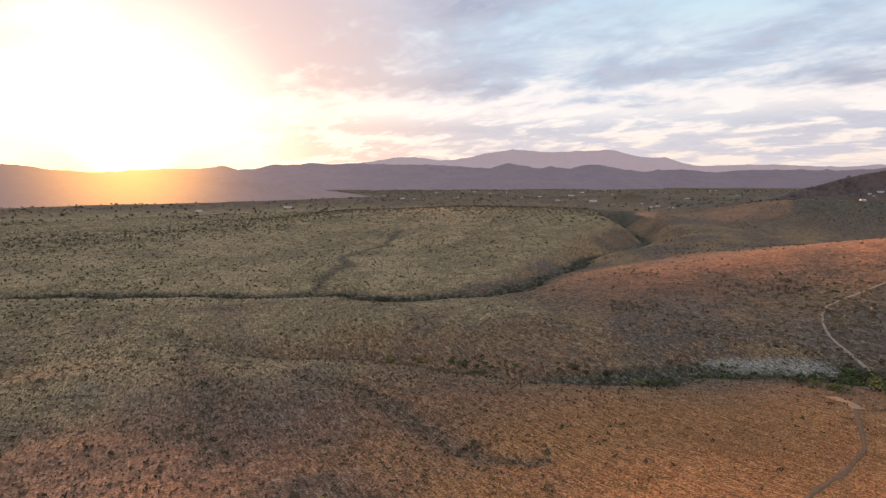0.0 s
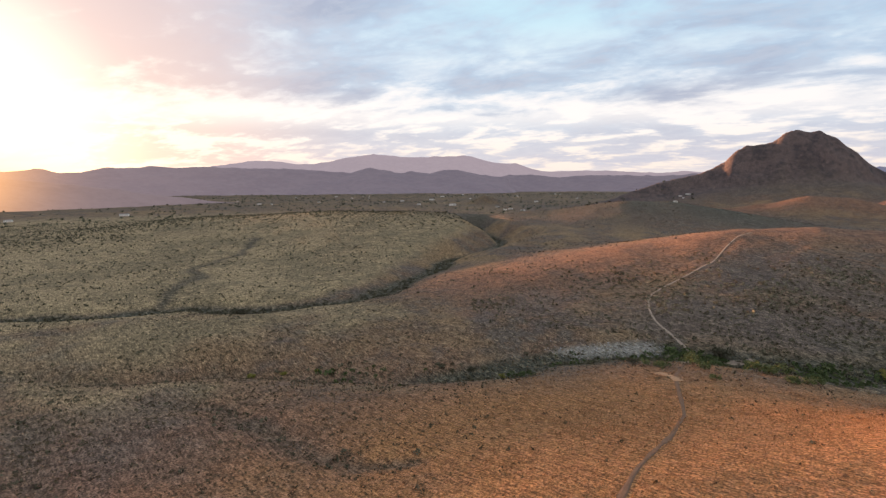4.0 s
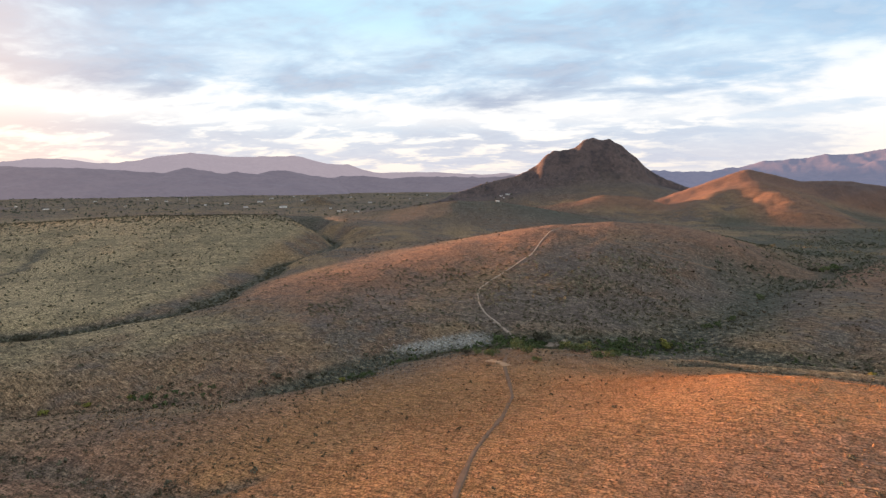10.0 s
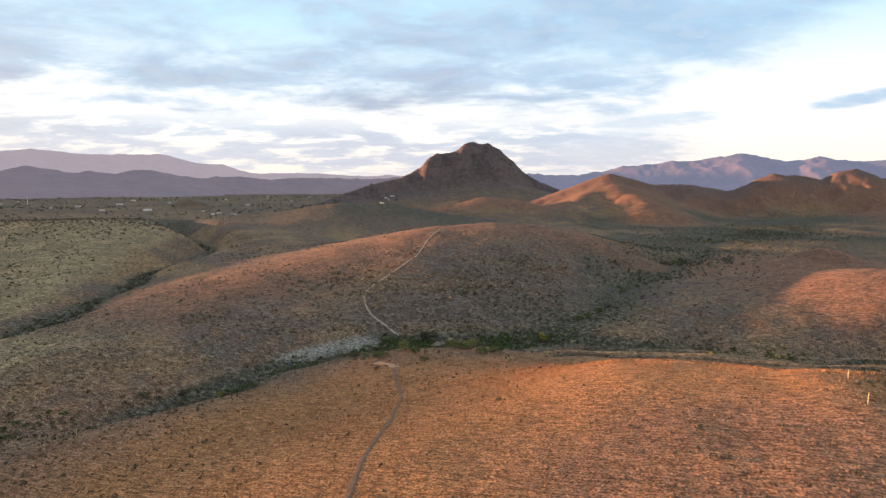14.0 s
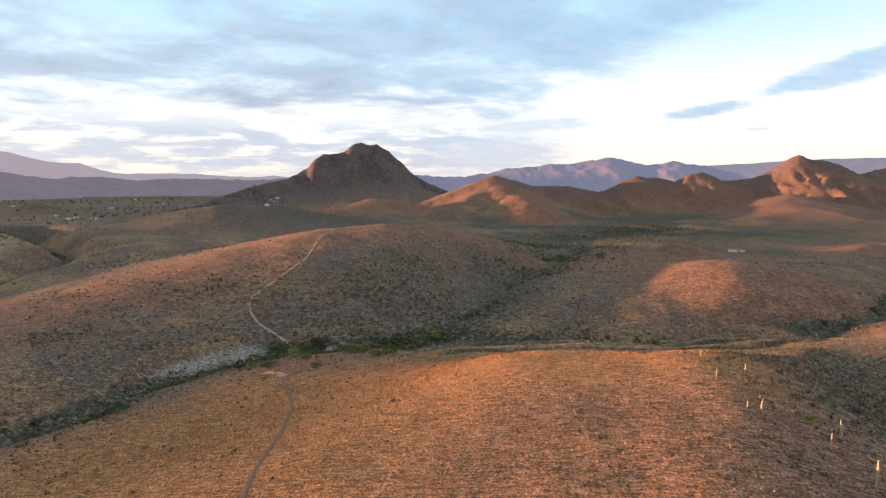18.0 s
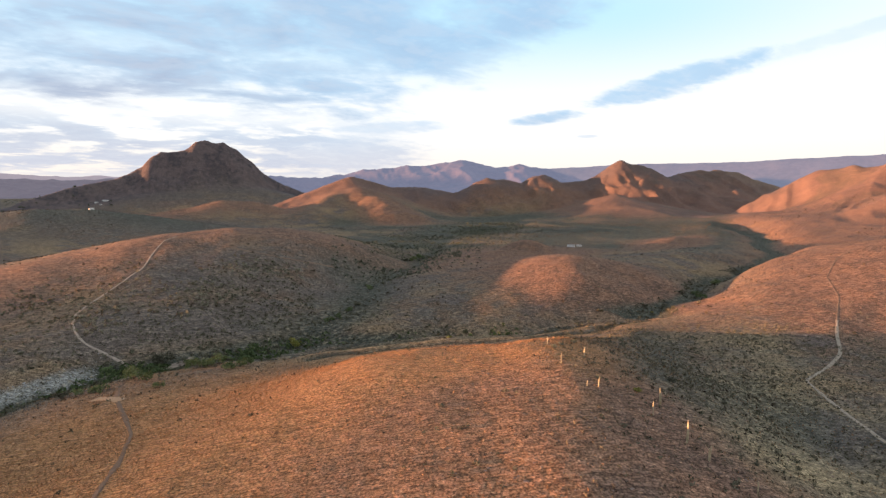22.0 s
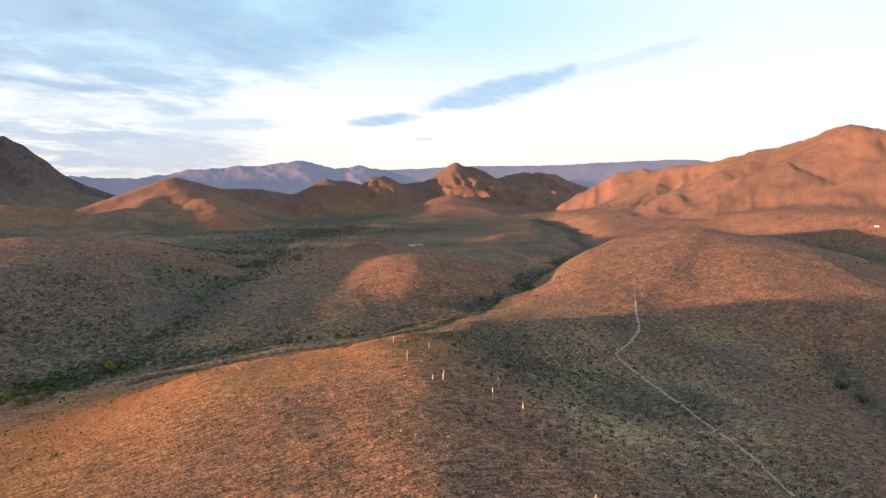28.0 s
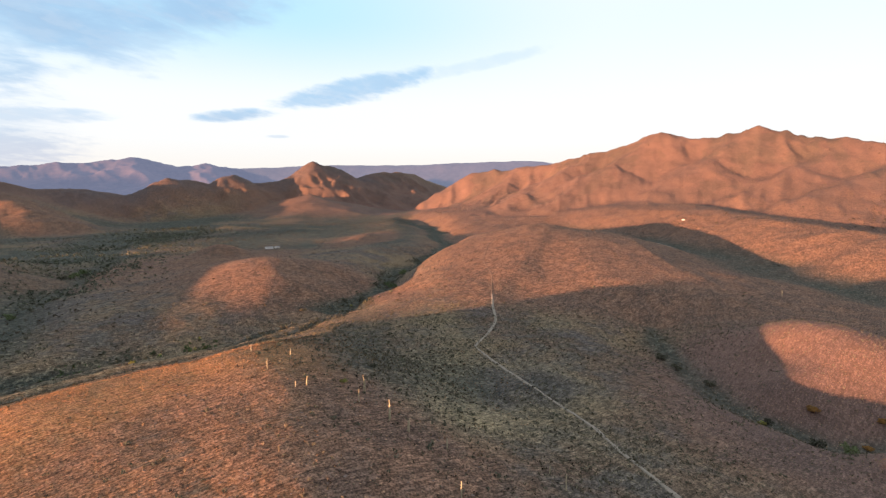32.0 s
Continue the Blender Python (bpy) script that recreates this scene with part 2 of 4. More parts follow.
    along = net.put("ShaderNodeMapping", {"Vector": pos, "Rotation": (0, 0, radians(-22)), "Scale": (3.0, 0.62, 2.0)})
    along.vector_type = "TEXTURE"
    grain = net.math("MULTIPLY", grain, net.span(net.noise(along.outputs[0], 1.0, 4.0, 0.62), 0.34, 0.66, 0.64, 1.40))
    grain = net.math("ADD", 1.0, net.math("MULTIPLY", net.math("SUBTRACT", grain, 1.0), net.math("SUBTRACT", 1.0, net.math("MULTIPLY", net.math("MAXIMUM", mask("rock"), mask("rose")), 0.6))))
    col = net.mix(1.0, col, net.put("ShaderNodeCombineXYZ", [net.math("MULTIPLY", grain, 1.01), net.math("MULTIPLY", grain, 1.0), net.math("MULTIPLY", grain, 0.92)]).outputs[0], "MULTIPLY")
    plainer = net.put("ShaderNodeHueSaturation", {"Saturation": 1.02, "Value": 0.87, "Color": col})
    net.set(bsdf.inputs["Base Color"], plainer.outputs[0])
    rel = net.math("ADD", net.math("MULTIPLY", small, 1.0), net.math("MULTIPLY", mid, 1.6))
    bumped(net, bsdf, net.math("ADD", rel, net.math("MULTIPLY", tiny, 0.12)), 0.55, 0.7)
    return m


def hazed_material(name, a, b, glow, sun_haze=0.0):
    """Mountains so far off that the air before them shines: haze put in as emission, the more the nearer they stand to
    the sun.
    """
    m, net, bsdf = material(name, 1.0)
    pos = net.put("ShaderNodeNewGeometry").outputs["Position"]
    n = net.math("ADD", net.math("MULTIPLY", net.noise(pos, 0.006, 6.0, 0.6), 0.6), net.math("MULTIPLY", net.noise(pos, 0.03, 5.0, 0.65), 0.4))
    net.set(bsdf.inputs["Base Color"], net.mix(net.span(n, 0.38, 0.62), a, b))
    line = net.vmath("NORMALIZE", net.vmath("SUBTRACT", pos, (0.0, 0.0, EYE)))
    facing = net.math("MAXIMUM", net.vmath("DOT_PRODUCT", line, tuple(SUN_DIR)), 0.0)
    wide, tight = net.math("MULTIPLY", net.math("POWER", facing, 14.0), 0.16 * sun_haze), net.math("MULTIPLY", net.math("POWER", facing, 180.0), 1.2 * sun_haze)
    haze_glow = net.mix(1.0, glow, net.put("ShaderNodeCombineXYZ", [net.math("ADD", wide, net.math("MULTIPLY", tight, 1.9)), net.math("ADD", net.math("MULTIPLY", wide, 0.62), net.math("MULTIPLY", tight, 0.85)), net.math("ADD", net.math("MULTIPLY", wide, 0.46), net.math("MULTIPLY", tight, 0.12))]).outputs[0], "ADD")
    net.set(bsdf.inputs["Emission Color"], haze_glow)
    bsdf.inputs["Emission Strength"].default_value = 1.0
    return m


GROUND = ground_material()
DUST = mottled("trail_dust", (0.38, 0.30, 0.235), (0.27, 0.21, 0.165), 0.7)
RUT = mottled("brown_rut", (0.215, 0.138, 0.092), (0.155, 0.100, 0.070), 0.8)
FAINT = mottled("faint_track", (0.40, 0.32, 0.245), (0.28, 0.225, 0.17), 0.6)
SANDY = mottled("trodden_sand", (0.44, 0.29, 0.175), (0.34, 0.22, 0.135), 0.7)
TWIG = mottled("dry_scrub", (0.055, 0.042, 0.032), (0.110, 0.080, 0.056), 0.4, by_piece=0.5)
BASIN = mottled("basin_leaf", (0.066, 0.074, 0.052), (0.118, 0.120, 0.082), 0.2, by_piece=0.5)
GREYBUSH = mottled("grey_green_scrub", (0.070, 0.066, 0.044), (0.145, 0.130, 0.086), 0.3, by_piece=0.5)
SAGE = mottled("pale_sage_scrub", (0.070, 0.066, 0.044), (0.135, 0.120, 0.080), 0.3, by_piece=0.5)
BROWNBUSH = mottled("brown_bush", (0.080, 0.064, 0.042), (0.140, 0.110, 0.070), 0.4, by_piece=0.5)
OLIVEBRUSH = mottled("olive_brush", (0.115, 0.098, 0.066), (0.215, 0.182, 0.122), 0.4, by_piece=0.5)
PALEBRUSH = mottled("pale_brush", (0.15, 0.14, 0.095), (0.24, 0.215, 0.15), 0.4, by_piece=0.5)
STRAW = mottled("dry_grass", (0.38, 0.205, 0.10), (0.22, 0.112, 0.060), 0.5, by_piece=0.5)
LEAF = mottled("green_leaf", (0.070, 0.096, 0.038), (0.155, 0.175, 0.075), 0.5, by_piece=0.6)
YELLOW = mottled("yellow_leaf", (0.19, 0.19, 0.045), (0.30, 0.26, 0.075), 0.6, by_piece=0.5)
RUST = mottled("rust_leaf", (0.30, 0.16, 0.05), (0.42, 0.22, 0.07), 0.6, by_piece=0.5)
BARK = mottled("bark", (0.10, 0.075, 0.055), (0.17, 0.13, 0.10), 3.0)
PALEGRASS = mottled("bleached_grass", (0.21, 0.165, 0.105), (0.14, 0.11, 0.072), 0.4, by_piece=0.5)
CACTUS = mottled("cactus_skin", (0.33, 0.27, 0.17), (0.46, 0.37, 0.24), 2.5)
PLASTER = mottled("pale_plaster", (0.80, 0.76, 0.72), (0.68, 0.63, 0.58), 0.6)
ROOFING = mottled("grey_roofing", (0.30, 0.27, 0.26), (0.42, 0.38, 0.36), 0.5)
GLASS_DARK = mottled("dark_pane", (0.03, 0.035, 0.04), (0.05, 0.055, 0.06), 1.0, rough=0.2)
STONE = mottled("field_stone", (0.15, 0.10, 0.08), (0.27, 0.19, 0.15), 1.2)
COBBLE = mottled("pale_cobble", (0.40, 0.385, 0.37), (0.28, 0.27, 0.26), 1.2)
# far ranges: base tones, with the haze before them painted as emission
FAR_BLUE = hazed_material("far_range", (0.07, 0.062, 0.075), (0.10, 0.085, 0.095), (0.086, 0.073, 0.082))
FAR_TABLE = hazed_material("far_table_land", (0.040, 0.038, 0.048), (0.060, 0.055, 0.066), (0.041, 0.046, 0.066))
FAR_VIOLET = hazed_material("far_violet_range", (0.052, 0.046, 0.054), (0.092, 0.070, 0.073), (0.036, 0.040, 0.061))
FAR_DIM = hazed_material("far_dim_range", (0.075, 0.066, 0.072), (0.105, 0.088, 0.09), (0.030, 0.026, 0.034), 0.20)
FAR_WARM = hazed_material("sunlit_haze_ridge", (0.070, 0.060, 0.064), (0.105, 0.086, 0.086), (0.028, 0.0235, 0.029), 0.20)

# ---------------------------------------------------------------- lie of the land
# Places are given as degrees to the left of +y, metres from the camera's spot, and metres below its height.


def at(az, d):
    return -d * np.sin(np.radians(az)), d * np.cos(np.radians(az))


LATTICE = np.random.RandomState(7).rand(256, 256)


def lattice_noise(x, y):
    """Smooth value noise, -1 to 1."""
    xi, yi = np.floor(x).astype(int), np.floor(y).astype(int)
    u, v = x - xi, y - yi
    u, v = u * u * u * (u * (6 * u - 15) + 10), v * v * v * (v * (6 * v - 15) + 10)
    g = lambda i, j: LATTICE[(xi + i) & 255, (yi + j) & 255]
    return 2 * ((g(0, 0) * (1 - u) + g(1, 0) * u) * (1 - v) + (g(0, 1) * (1 - u) + g(1, 1) * u) * v) - 1


def fbm(x, y, size, octaves=4, gain=0.5):
    out, amp = np.zeros_like(x, dtype=float), 1.0
    for k in range(octaves):
        out += amp * lattice_noise(x / size + 17.3 * k, y / size - 9.1 * k)
        size, amp = size / 2.03, amp * gain
    return out


def creased(x, y, size, octaves=4):
    """Sharp crests and gullies, 0 to about 1."""
    out, amp = np.zeros_like(x, dtype=float), 0.5
    for k in range(octaves):
        out += amp * (1 - np.abs(lattice_noise(x / size + 31.7 * k, y / size + 5.3 * k)) * 1.6)
        size, amp = size / 2.1, amp * 0.5
    return out


def line_near(x, y, pts):
    """Distance to a broken line of (az, d, z), and the line's height where it is nearest."""
    best, level = np.full(x.shape, 1e9), np.zeros(x.shape)
    for (a0, d0, z0), (a1, d1, z1) in zip(pts, pts[1:]):
        (x0, y0), (x1, y1) = at(a0, d0), at(a1, d1)
        ux, uy = x1 - x0, y1 - y0
        s = np.clip(((x - x0) * ux + (y - y0) * uy) / (ux * ux + uy * uy), 0, 1)
        dist = np.hypot(x - x0 - s * ux, y - y0 - s * uy)
        nearer = dist < best
        best, level = np.where(nearer, dist, best), np.where(nearer, z0 + s * (z1 - z0), level)
    return best, level


def blend_max(a, b, k):
    h = np.clip(0.5 + 0.5 * (b - a) / k, 0, 1)
    return a * (1 - h) + b * h + k * h * (1 - h)


def crest(x, y, pts, slope, soft):
    """A ridge along a line of (az, d, z) that falls off on both sides."""
    top = np.full(x.shape, -1e9)
    for p, q in zip(pts, pts[1:]):
        dist, level = line_near(x, y, [p, q])
        side = level - slope * (np.sqrt(dist * dist + soft * soft) - soft)
        top = np.where(top < -1e8, side, blend_max(top, side, 0.25 * slope * soft + 0.2))
    return top


def knoll(x, y, az, d, z, long, wide, turned=0.0, foot=-70.0, power=2.0):
    """A rounded hill; its long axis is turned from +x by so many degrees."""
    cx, cy = at(az, d)
    c, s = np.cos(np.radians(turned)), np.sin(np.radians(turned))
    u, v = ((x - cx) * c + (y - cy) * s) / long, ((y - cy) * c - (x - cx) * s) / wide
    return foot + (z - foot) * np.exp(-np.power(u * u + v * v, power / 2))


WASH = [(66, 230, -67), (50.6, 200, -68), (37.6, 190, -68), (20.9, 190, -68), (3.5, 218, -68), (-6.8, 224, -68), (-14.5, 238, -68), (-28.8, 250, -68),
        (-40.5, 263, -68), (-51, 304, -68), (-54.8, 360, -67.5), (-57.4, 440, -67), (-62.2, 580, -66), (-60.6, 760, -64), (-58, 960, -62)]
BANK = [(-9, 214, -66.5), (-14, 222, -66.5), (-20, 230, -66.5), (-30, 236, -66.5), (-40, 248, -66.5), (-47, 272, -66.5), (-51.5, 297, -67)]
TERRACE = [(a, d - 12, z) for a, d, z in BANK[1:]]
SIDE_WASH = [(-14.5, 238, -67), (-19.5, 300, -67), (-24, 400, -66), (-27, 470, -65), (-30.5, 720, -62), (-38, 900, -58)]
GULLY = [(84, 380, -66), (75.7, 363, -66), (63, 313, -66), (56.8, 313, -66), (50, 288, -66), (41.9, 286, -66), (37.2, 303, -66), (32, 333, -65), (26.4, 430, -65), (20.5, 560, -65), (24, 760, -63)]
SIDE_GULLY = [(56.8, 313, -66), (54.5, 350, -63), (52.3, 385, -61), (51.2, 430, -58), (48, 500, -54), (46.5, 560, -51)]
ARROYO_1 = [(58, 176, -66), (56.1, 171, -66), (51.6, 158, -65), (48.1, 141, -63.5), (45, 128, -62), (41.9, 116, -60.5), (36.8, 106, -59), (30.4, 106, -58)]
ARROYO_2 = [(70.1, 247, -66), (68.5, 212, -65), (67.1, 172, -63), (66.1, 151, -61), (65.3, 133, -60), (65, 117, -59)]
VALLEY = [(-74, 700, -55), (-78, 640, -56), (-82, 600, -57), (-88, 520, -60), (-95, 430, -62), (-103, 380, -64), (-112, 350, -66)]
EAST_GULLY = [(-112, 200, -70), (-100, 165, -69), (-93, 185, -68.5), (-84, 235, -68), (-83, 268, -66)]

HILL_C = [(82, 620, -62), (67, 640, -60), (57.5, 700, -51), (49, 760, -45), (39, 740, -40), (31, 690, -39), (27, 640, -42)]
HILL_D = [(20.7, 320, -63), (14.6, 345, -56), (5.4, 392, -44), (-3.5, 422, -33.5), (-8, 432, -31), (-12, 440, -32), (-19.4, 440, -43), (-27, 420, -60)]
HILL_E = [(24, 800, -58), (14.5, 800, -40), (8, 800, -29), (4, 800, -30), (-3, 780, -47)]
HILL_F = [(4, 990, -64), (1.6, 1000, -55), (-1.4, 1000, -44), (-4.4, 1000, -34), (-7.3, 1005, -24), (-9.7, 1015, -27), (-13, 1020, -42)]
PEAK = [(az, 1318 - 7.2 * az, z * (1318 - 7.2 * az) / 1340) for az, z in (
    (8.6, -32), (5.1, -4), (2.6, 11), (0.8, 24), (-0.4, 40), (-1.6, 67), (-2.2, 75), (-3.7, 78), (-4.6, 86), (-5.2, 99), (-6.0, 104), (-6.9, 99), (-7.6, 103), (-8.7, 87), (-9.9, 63), (-10.6, 45), (-11.4, 29), (-12.2, 17), (-13.4, 4), (-15.1, -12), (-17, -36))]
HILL_G = [(-13.3, 956, -27), (-15.5, 970, -13), (-18.2, 987, 3), (-20.1, 1000, 16), (-20.8, 1002, 13), (-22.3, 1013, 9), (-24.3, 1026, 0), (-27.8, 1052, 0), (-31, 1078, -12)]
SPUR_G = [(-20.2, 1000, 20), (-20.9, 960, 3), (-21.6, 925, -12), (-22.8, 890, -16), (-24.0, 850, -25), (-24.8, 800, -46)]
GROVE = [(-20.5, 375, 0), (-23, 425, 0), (-27, 565, 0), (-30, 665, 0), (-33, 770, 0), (-36, 880, 0)]
SPUR_G2 = [(-20, 990, 6), (-16, 850, -30), (-12, 800, -46)]
HILL_G, SPUR_G, SPUR_G2 = ([(a, 1.15 * d, 1.15 * z) for a, d, z in line] for line in (HILL_G, SPUR_G, SPUR_G2))
ROCK = [(-26.7, 1180, 0), (-29, 1195, -14), (-31.4, 1207, -8), (-33.2, 1218, 12), (-34.4, 1228, 21), (-36.8, 1245, 19), (-38, 1257, 12), (-39.2, 1268, 26), (-40.4, 1283, 31), (-41, 1290, 26), (-42.2, 1305, 13), (-44.6, 1336, 18), (-46.4, 1365, 37),
        (-47.5, 1385, 59), (-48, 1394, 67), (-48.7, 1400, 59), (-49.8, 1412, 56), (-50.7, 1423, 51), (-51.5, 1432, 38), (-52.4, 1444, 22), (-54, 1460, -2)]
ROCK_EAST = [(-51.5, 1398, 8), (-53.2, 1470, 34), (-54.6, 1520, 45), (-57, 1600, 49), (-58.6, 1690, 42), (-59.6, 1740, 26), (-60.6, 1790, 18), (-63, 1925, -6), (-65, 2082, -29)]
HILL_J = [(-70, 452, -38), (-73.7, 456, -34), (-77.1, 452, -41), (-82.5, 440, -49), (-87.5, 425, -56), (-93, 410, -66)]
NOSE = [(-41.5, 374, -50), (-43.2, 370, -46), (-45.2, 362, -46), (-47.4, 346, -51), (-49, 328, -58)]
MOUNT = [(-59.5, 1300, -56), (-61.2, 1300, -30), (-62.9, 1290, 2), (-64.9, 1270, 37), (-67.2, 1240, 45), (-70, 1200, 44), (-73, 1150, 50), (-76.3, 1110, 66), (-79.5, 1110, 80), (-82.2, 1105, 95), (-83.7, 1100, 100), (-85.5, 1100, 91), (-87.3, 1100, 92),
         (-88.9, 1100, 88), (-90, 1100, 100), (-91.6, 1100, 108), (-93.3, 1100, 96), (-96, 1095, 89), (-99, 1090, 74), (-103, 1080, 55), (-110, 1080, 40), (-122, 1100, 60)]
MOUNT_SPURS = [[(-91.5, 1100, 107), (-87.5, 980, 45), (-83.5, 860, -5), (-80, 760, -38)], [(-83.6, 1100, 97), (-79, 990, 40), (-75, 880, -8), (-72, 780, -40)],
               [(-98, 1090, 80), (-95, 960, 30), (-91, 850, -6)], [(-78, 1110, 72), (-74, 1020, 28), (-70.5, 930, -10), (-68, 850, -40)],
               [(-70, 1195, 44), (-68.5, 1110, 10), (-66.5, 1010, -22), (-64.5, 920, -46)], [(-104, 1080, 52), (-100, 930, 20), (-96.5, 800, -8)]]
FAN = [(-60, 1080, -52), (-64, 1080, -40), (-68, 1060, -27), (-73, 1000, -20), (-79, 900, -24)]
BENCH = [(-79, 800, -34), (-82, 800, -22), (-86, 760, -20), (-92, 640, -31), (-101, 500, -36), (-112, 450, -42)]


def land(x, y):
    """Height of the ground, with the camera at EYE."""
    r = np.hypot(x, y)
    z = -65.0 + 2.2 * fbm(x, y, 260, 3) + 6.0 * np.clip((r - 500) / 2200, 0, 1)
    rough = fbm(x, y, 90, 4)
    # near hills
    slab = -51.4 + 0.090 * np.minimum(x, 90) + 0.9 * fbm(x, y, 60, 2)                     # the near hill: tilted to the evening side
    over = np.maximum(0.778 * (x - 62) - 0.629 * (y - 58), -200)
    slab = slab - 0.31 * 0.5 * (over + np.sqrt(over * over + 36)) + 0.31 * 3.0               # steeper beyond its crest
    east = np.clip((x + 5) / 60, 0, 1)
    aside = np.clip((np.degrees(np.arctan2(-x, y)) + 54) / 18, 0.25, 1)
    brow = r - 95 - 55 * east
    slab = slab - (0.155 + 0.25 * east) * aside * 0.5 * (brow + np.sqrt(brow * brow + 300))          # and down to the wash
    south = 64 - 0.309 * x - 0.951 * y
    slab = slab - 0.30 * np.clip((78 - x) / 36, 0, 1) * (0.5 * (south + np.sqrt(south * south + 60)) - 1.5)                 # and falls away under the camera
    z = blend_max(z, slab, 5)
    z = blend_max(z, knoll(x, y, 62, 70, -57, 150, 75, 40, -71), 6)
    z = blend_max(z, knoll(x, y, -98.5, 205, -46, 72, 46, 9, -72, 2.8), 6)
    z = blend_max(z, knoll(x, y, -88, 92, -60, 80, 55, 20, -72), 8)
    z = blend_max(z, crest(x, y, HILL_C, 0.095, 60), 12)
    z = blend_max(z, crest(x, y, HILL_D, 0.23, 26) + 0.9 * rough, 14)
    z = blend_max(z, crest(x, y, HILL_E, 0.20, 40) + 1.5 * rough, 14)
    z = blend_max(z, crest(x, y, HILL_F, 0.30, 16) + 2.0 * rough, 8)
    z = blend_max(z, crest(x, y, NOSE, 0.24, 15) + 1.2 * rough, 6)
    z = blend_max(z, knoll(x, y, -38.6, 515, -49.5, 40, 26, 10, -69), 5)
    z = blend_max(z, knoll(x, y, -36, 480, -57, 70, 40, 10, -69), 5)
    z = blend_max(z, knoll(x, y, -53.4, 650, -55.5, 85, 26, 20, -67), 5)
    z = blend_max(z, knoll(x, y, -71.5, 455, -30, 140, 104, 18.5, -71, 1.4) + 1.6 * rough, 6)
    z = blend_max(z, crest(x, y, HILL_J, 0.15, 34) + 0.9 * rough, 6)
    z = blend_max(z, knoll(x, y, 22.5, 1500, -37, 45, 40, 0, -64), 5)
    # mountains
    worn = creased(x, y, 130, 5)
    down = np.clip(line_near(x, y, PEAK)[0] / 45, 0.12, 1)
    steep = crest(x, y, PEAK, 1.28, 6) + 1 + down * (15 * (creased(x, y, 52, 4) - 0.55) + 8 * (creased(x + 40, y, 21, 4) - 0.5)) + 2.2 * (creased(x, y + 70, 17, 3) - 0.5)
    skirt = crest(x, y, [(a, d, -44 + 0.40 * (q + 44)) for a, d, q in PEAK], 0.27, 24)
    z = blend_max(z, skirt + 2 * rough, 12)
    z = blend_max(z, steep, 8)
    z = blend_max(z, crest(x, y, HILL_G, 0.52, 6) + 15 * np.clip(line_near(x, y, HILL_G)[0] / 70, 0.22, 1) * (creased(x, y, 58, 5) - 0.55), 6)
    z = blend_max(z, crest(x, y, SPUR_G, 0.40, 14) + 4 * (creased(x, y, 80, 4) - 0.55), 7)
    z = blend_max(z, crest(x, y, SPUR_G2, 0.32, 12) + 4 * (creased(x, y, 80, 4) - 0.55), 8)
    z = blend_max(z, knoll(x, y, -47.6, 1225, -12, 150, 150, 0, -66, 1.2) + 4 * (worn - 0.55), 8)
    z = blend_max(z, knoll(x, y, -37.5, 1190, -42, 90, 60, 35, -66, 1.25) + 5 * (worn - 0.55), 8)
    for line, fall in ((ROCK, 0.68), (ROCK_EAST, 0.50)):
        z = blend_max(z, crest(x, y, line, fall, 5) + 17 * np.clip(line_near(x, y, line)[0] / 60, 0.26, 1) * (creased(x + 15 * rough, y, 52, 5) - 0.56) + 3.5 * (creased(x + 60, y, 20, 3) - 0.5), 5)
    folds = creased(x + 30 * rough, y, 95, 4)
    ravine = 0.35 * (folds - 0.55) + 0.65 * (creased(20 * np.degrees(np.arctan2(-x, y)) + 14 * rough, 0.22 * r, 58, 4) - 0.55)      # runs down the slope
    z = blend_max(z, crest(x, y, MOUNT, 0.66, 13) + 16 * ravine, 6)
    for line in MOUNT_SPURS:
        z = blend_max(z, crest(x, y, line, 0.46, 13) + 12 * ravine, 8)
    z = blend_max(z, crest(x, y, FAN, 0.13, 30) + 5 * (folds - 0.55), 8)
    z = blend_max(z, crest(x, y, BENCH, 0.19, 24) + 5 * (folds - 0.55), 8)
    # water-worn lines
    wx, wy = x + 7 * fbm(x, y, 40, 2), y + 7 * fbm(x + 900, y, 40, 2)
    for line, deep, wide in ((WASH, 4.5, 13), (WASH, 3.0, 4), (BANK, 7.0, 3.2), (TERRACE, 3.0, 3.0), (SIDE_WASH, 3.0, 16), (GULLY, 5.0, 9), (SIDE_GULLY, 1.6, 8), (EAST_GULLY, 4.5, 12), (ARROYO_1, 2.6, 5), (ARROYO_2, 2.2, 5), (VALLEY, 2.0, 22)):
        dist, level = line_near(wx, wy, line)
        if wide != 5:
            z = np.where(dist < 90, z + (np.minimum(z, level + 1.0) - z) * np.exp(-(dist / (wide * 2.4)) ** 2), z)
        z = z - 0.5 * deep * np.exp(-(dist / wide) ** 2)
    z = z + 0.35 * fbm(x, y, 22, 3) * np.clip(600 / (r + 1), 0, 1)
    return z + EYE

# ---------------------------------------------------------------- ground sheet: fine over the quarter that the camera turns through
AZ = np.concatenate([np.arange(-106.0, 88.0, 0.2), np.arange(88.0, 254.0, 2.0)])
RINGS = np.concatenate([[0.0, 6.0, 14.0], np.geomspace(26.0, 50.0, 14), np.geomspace(50.6, 900.0, 275), np.geomspace(904.5, 1560.0, 130), np.geomspace(1580.0, 4950.0, 76)])


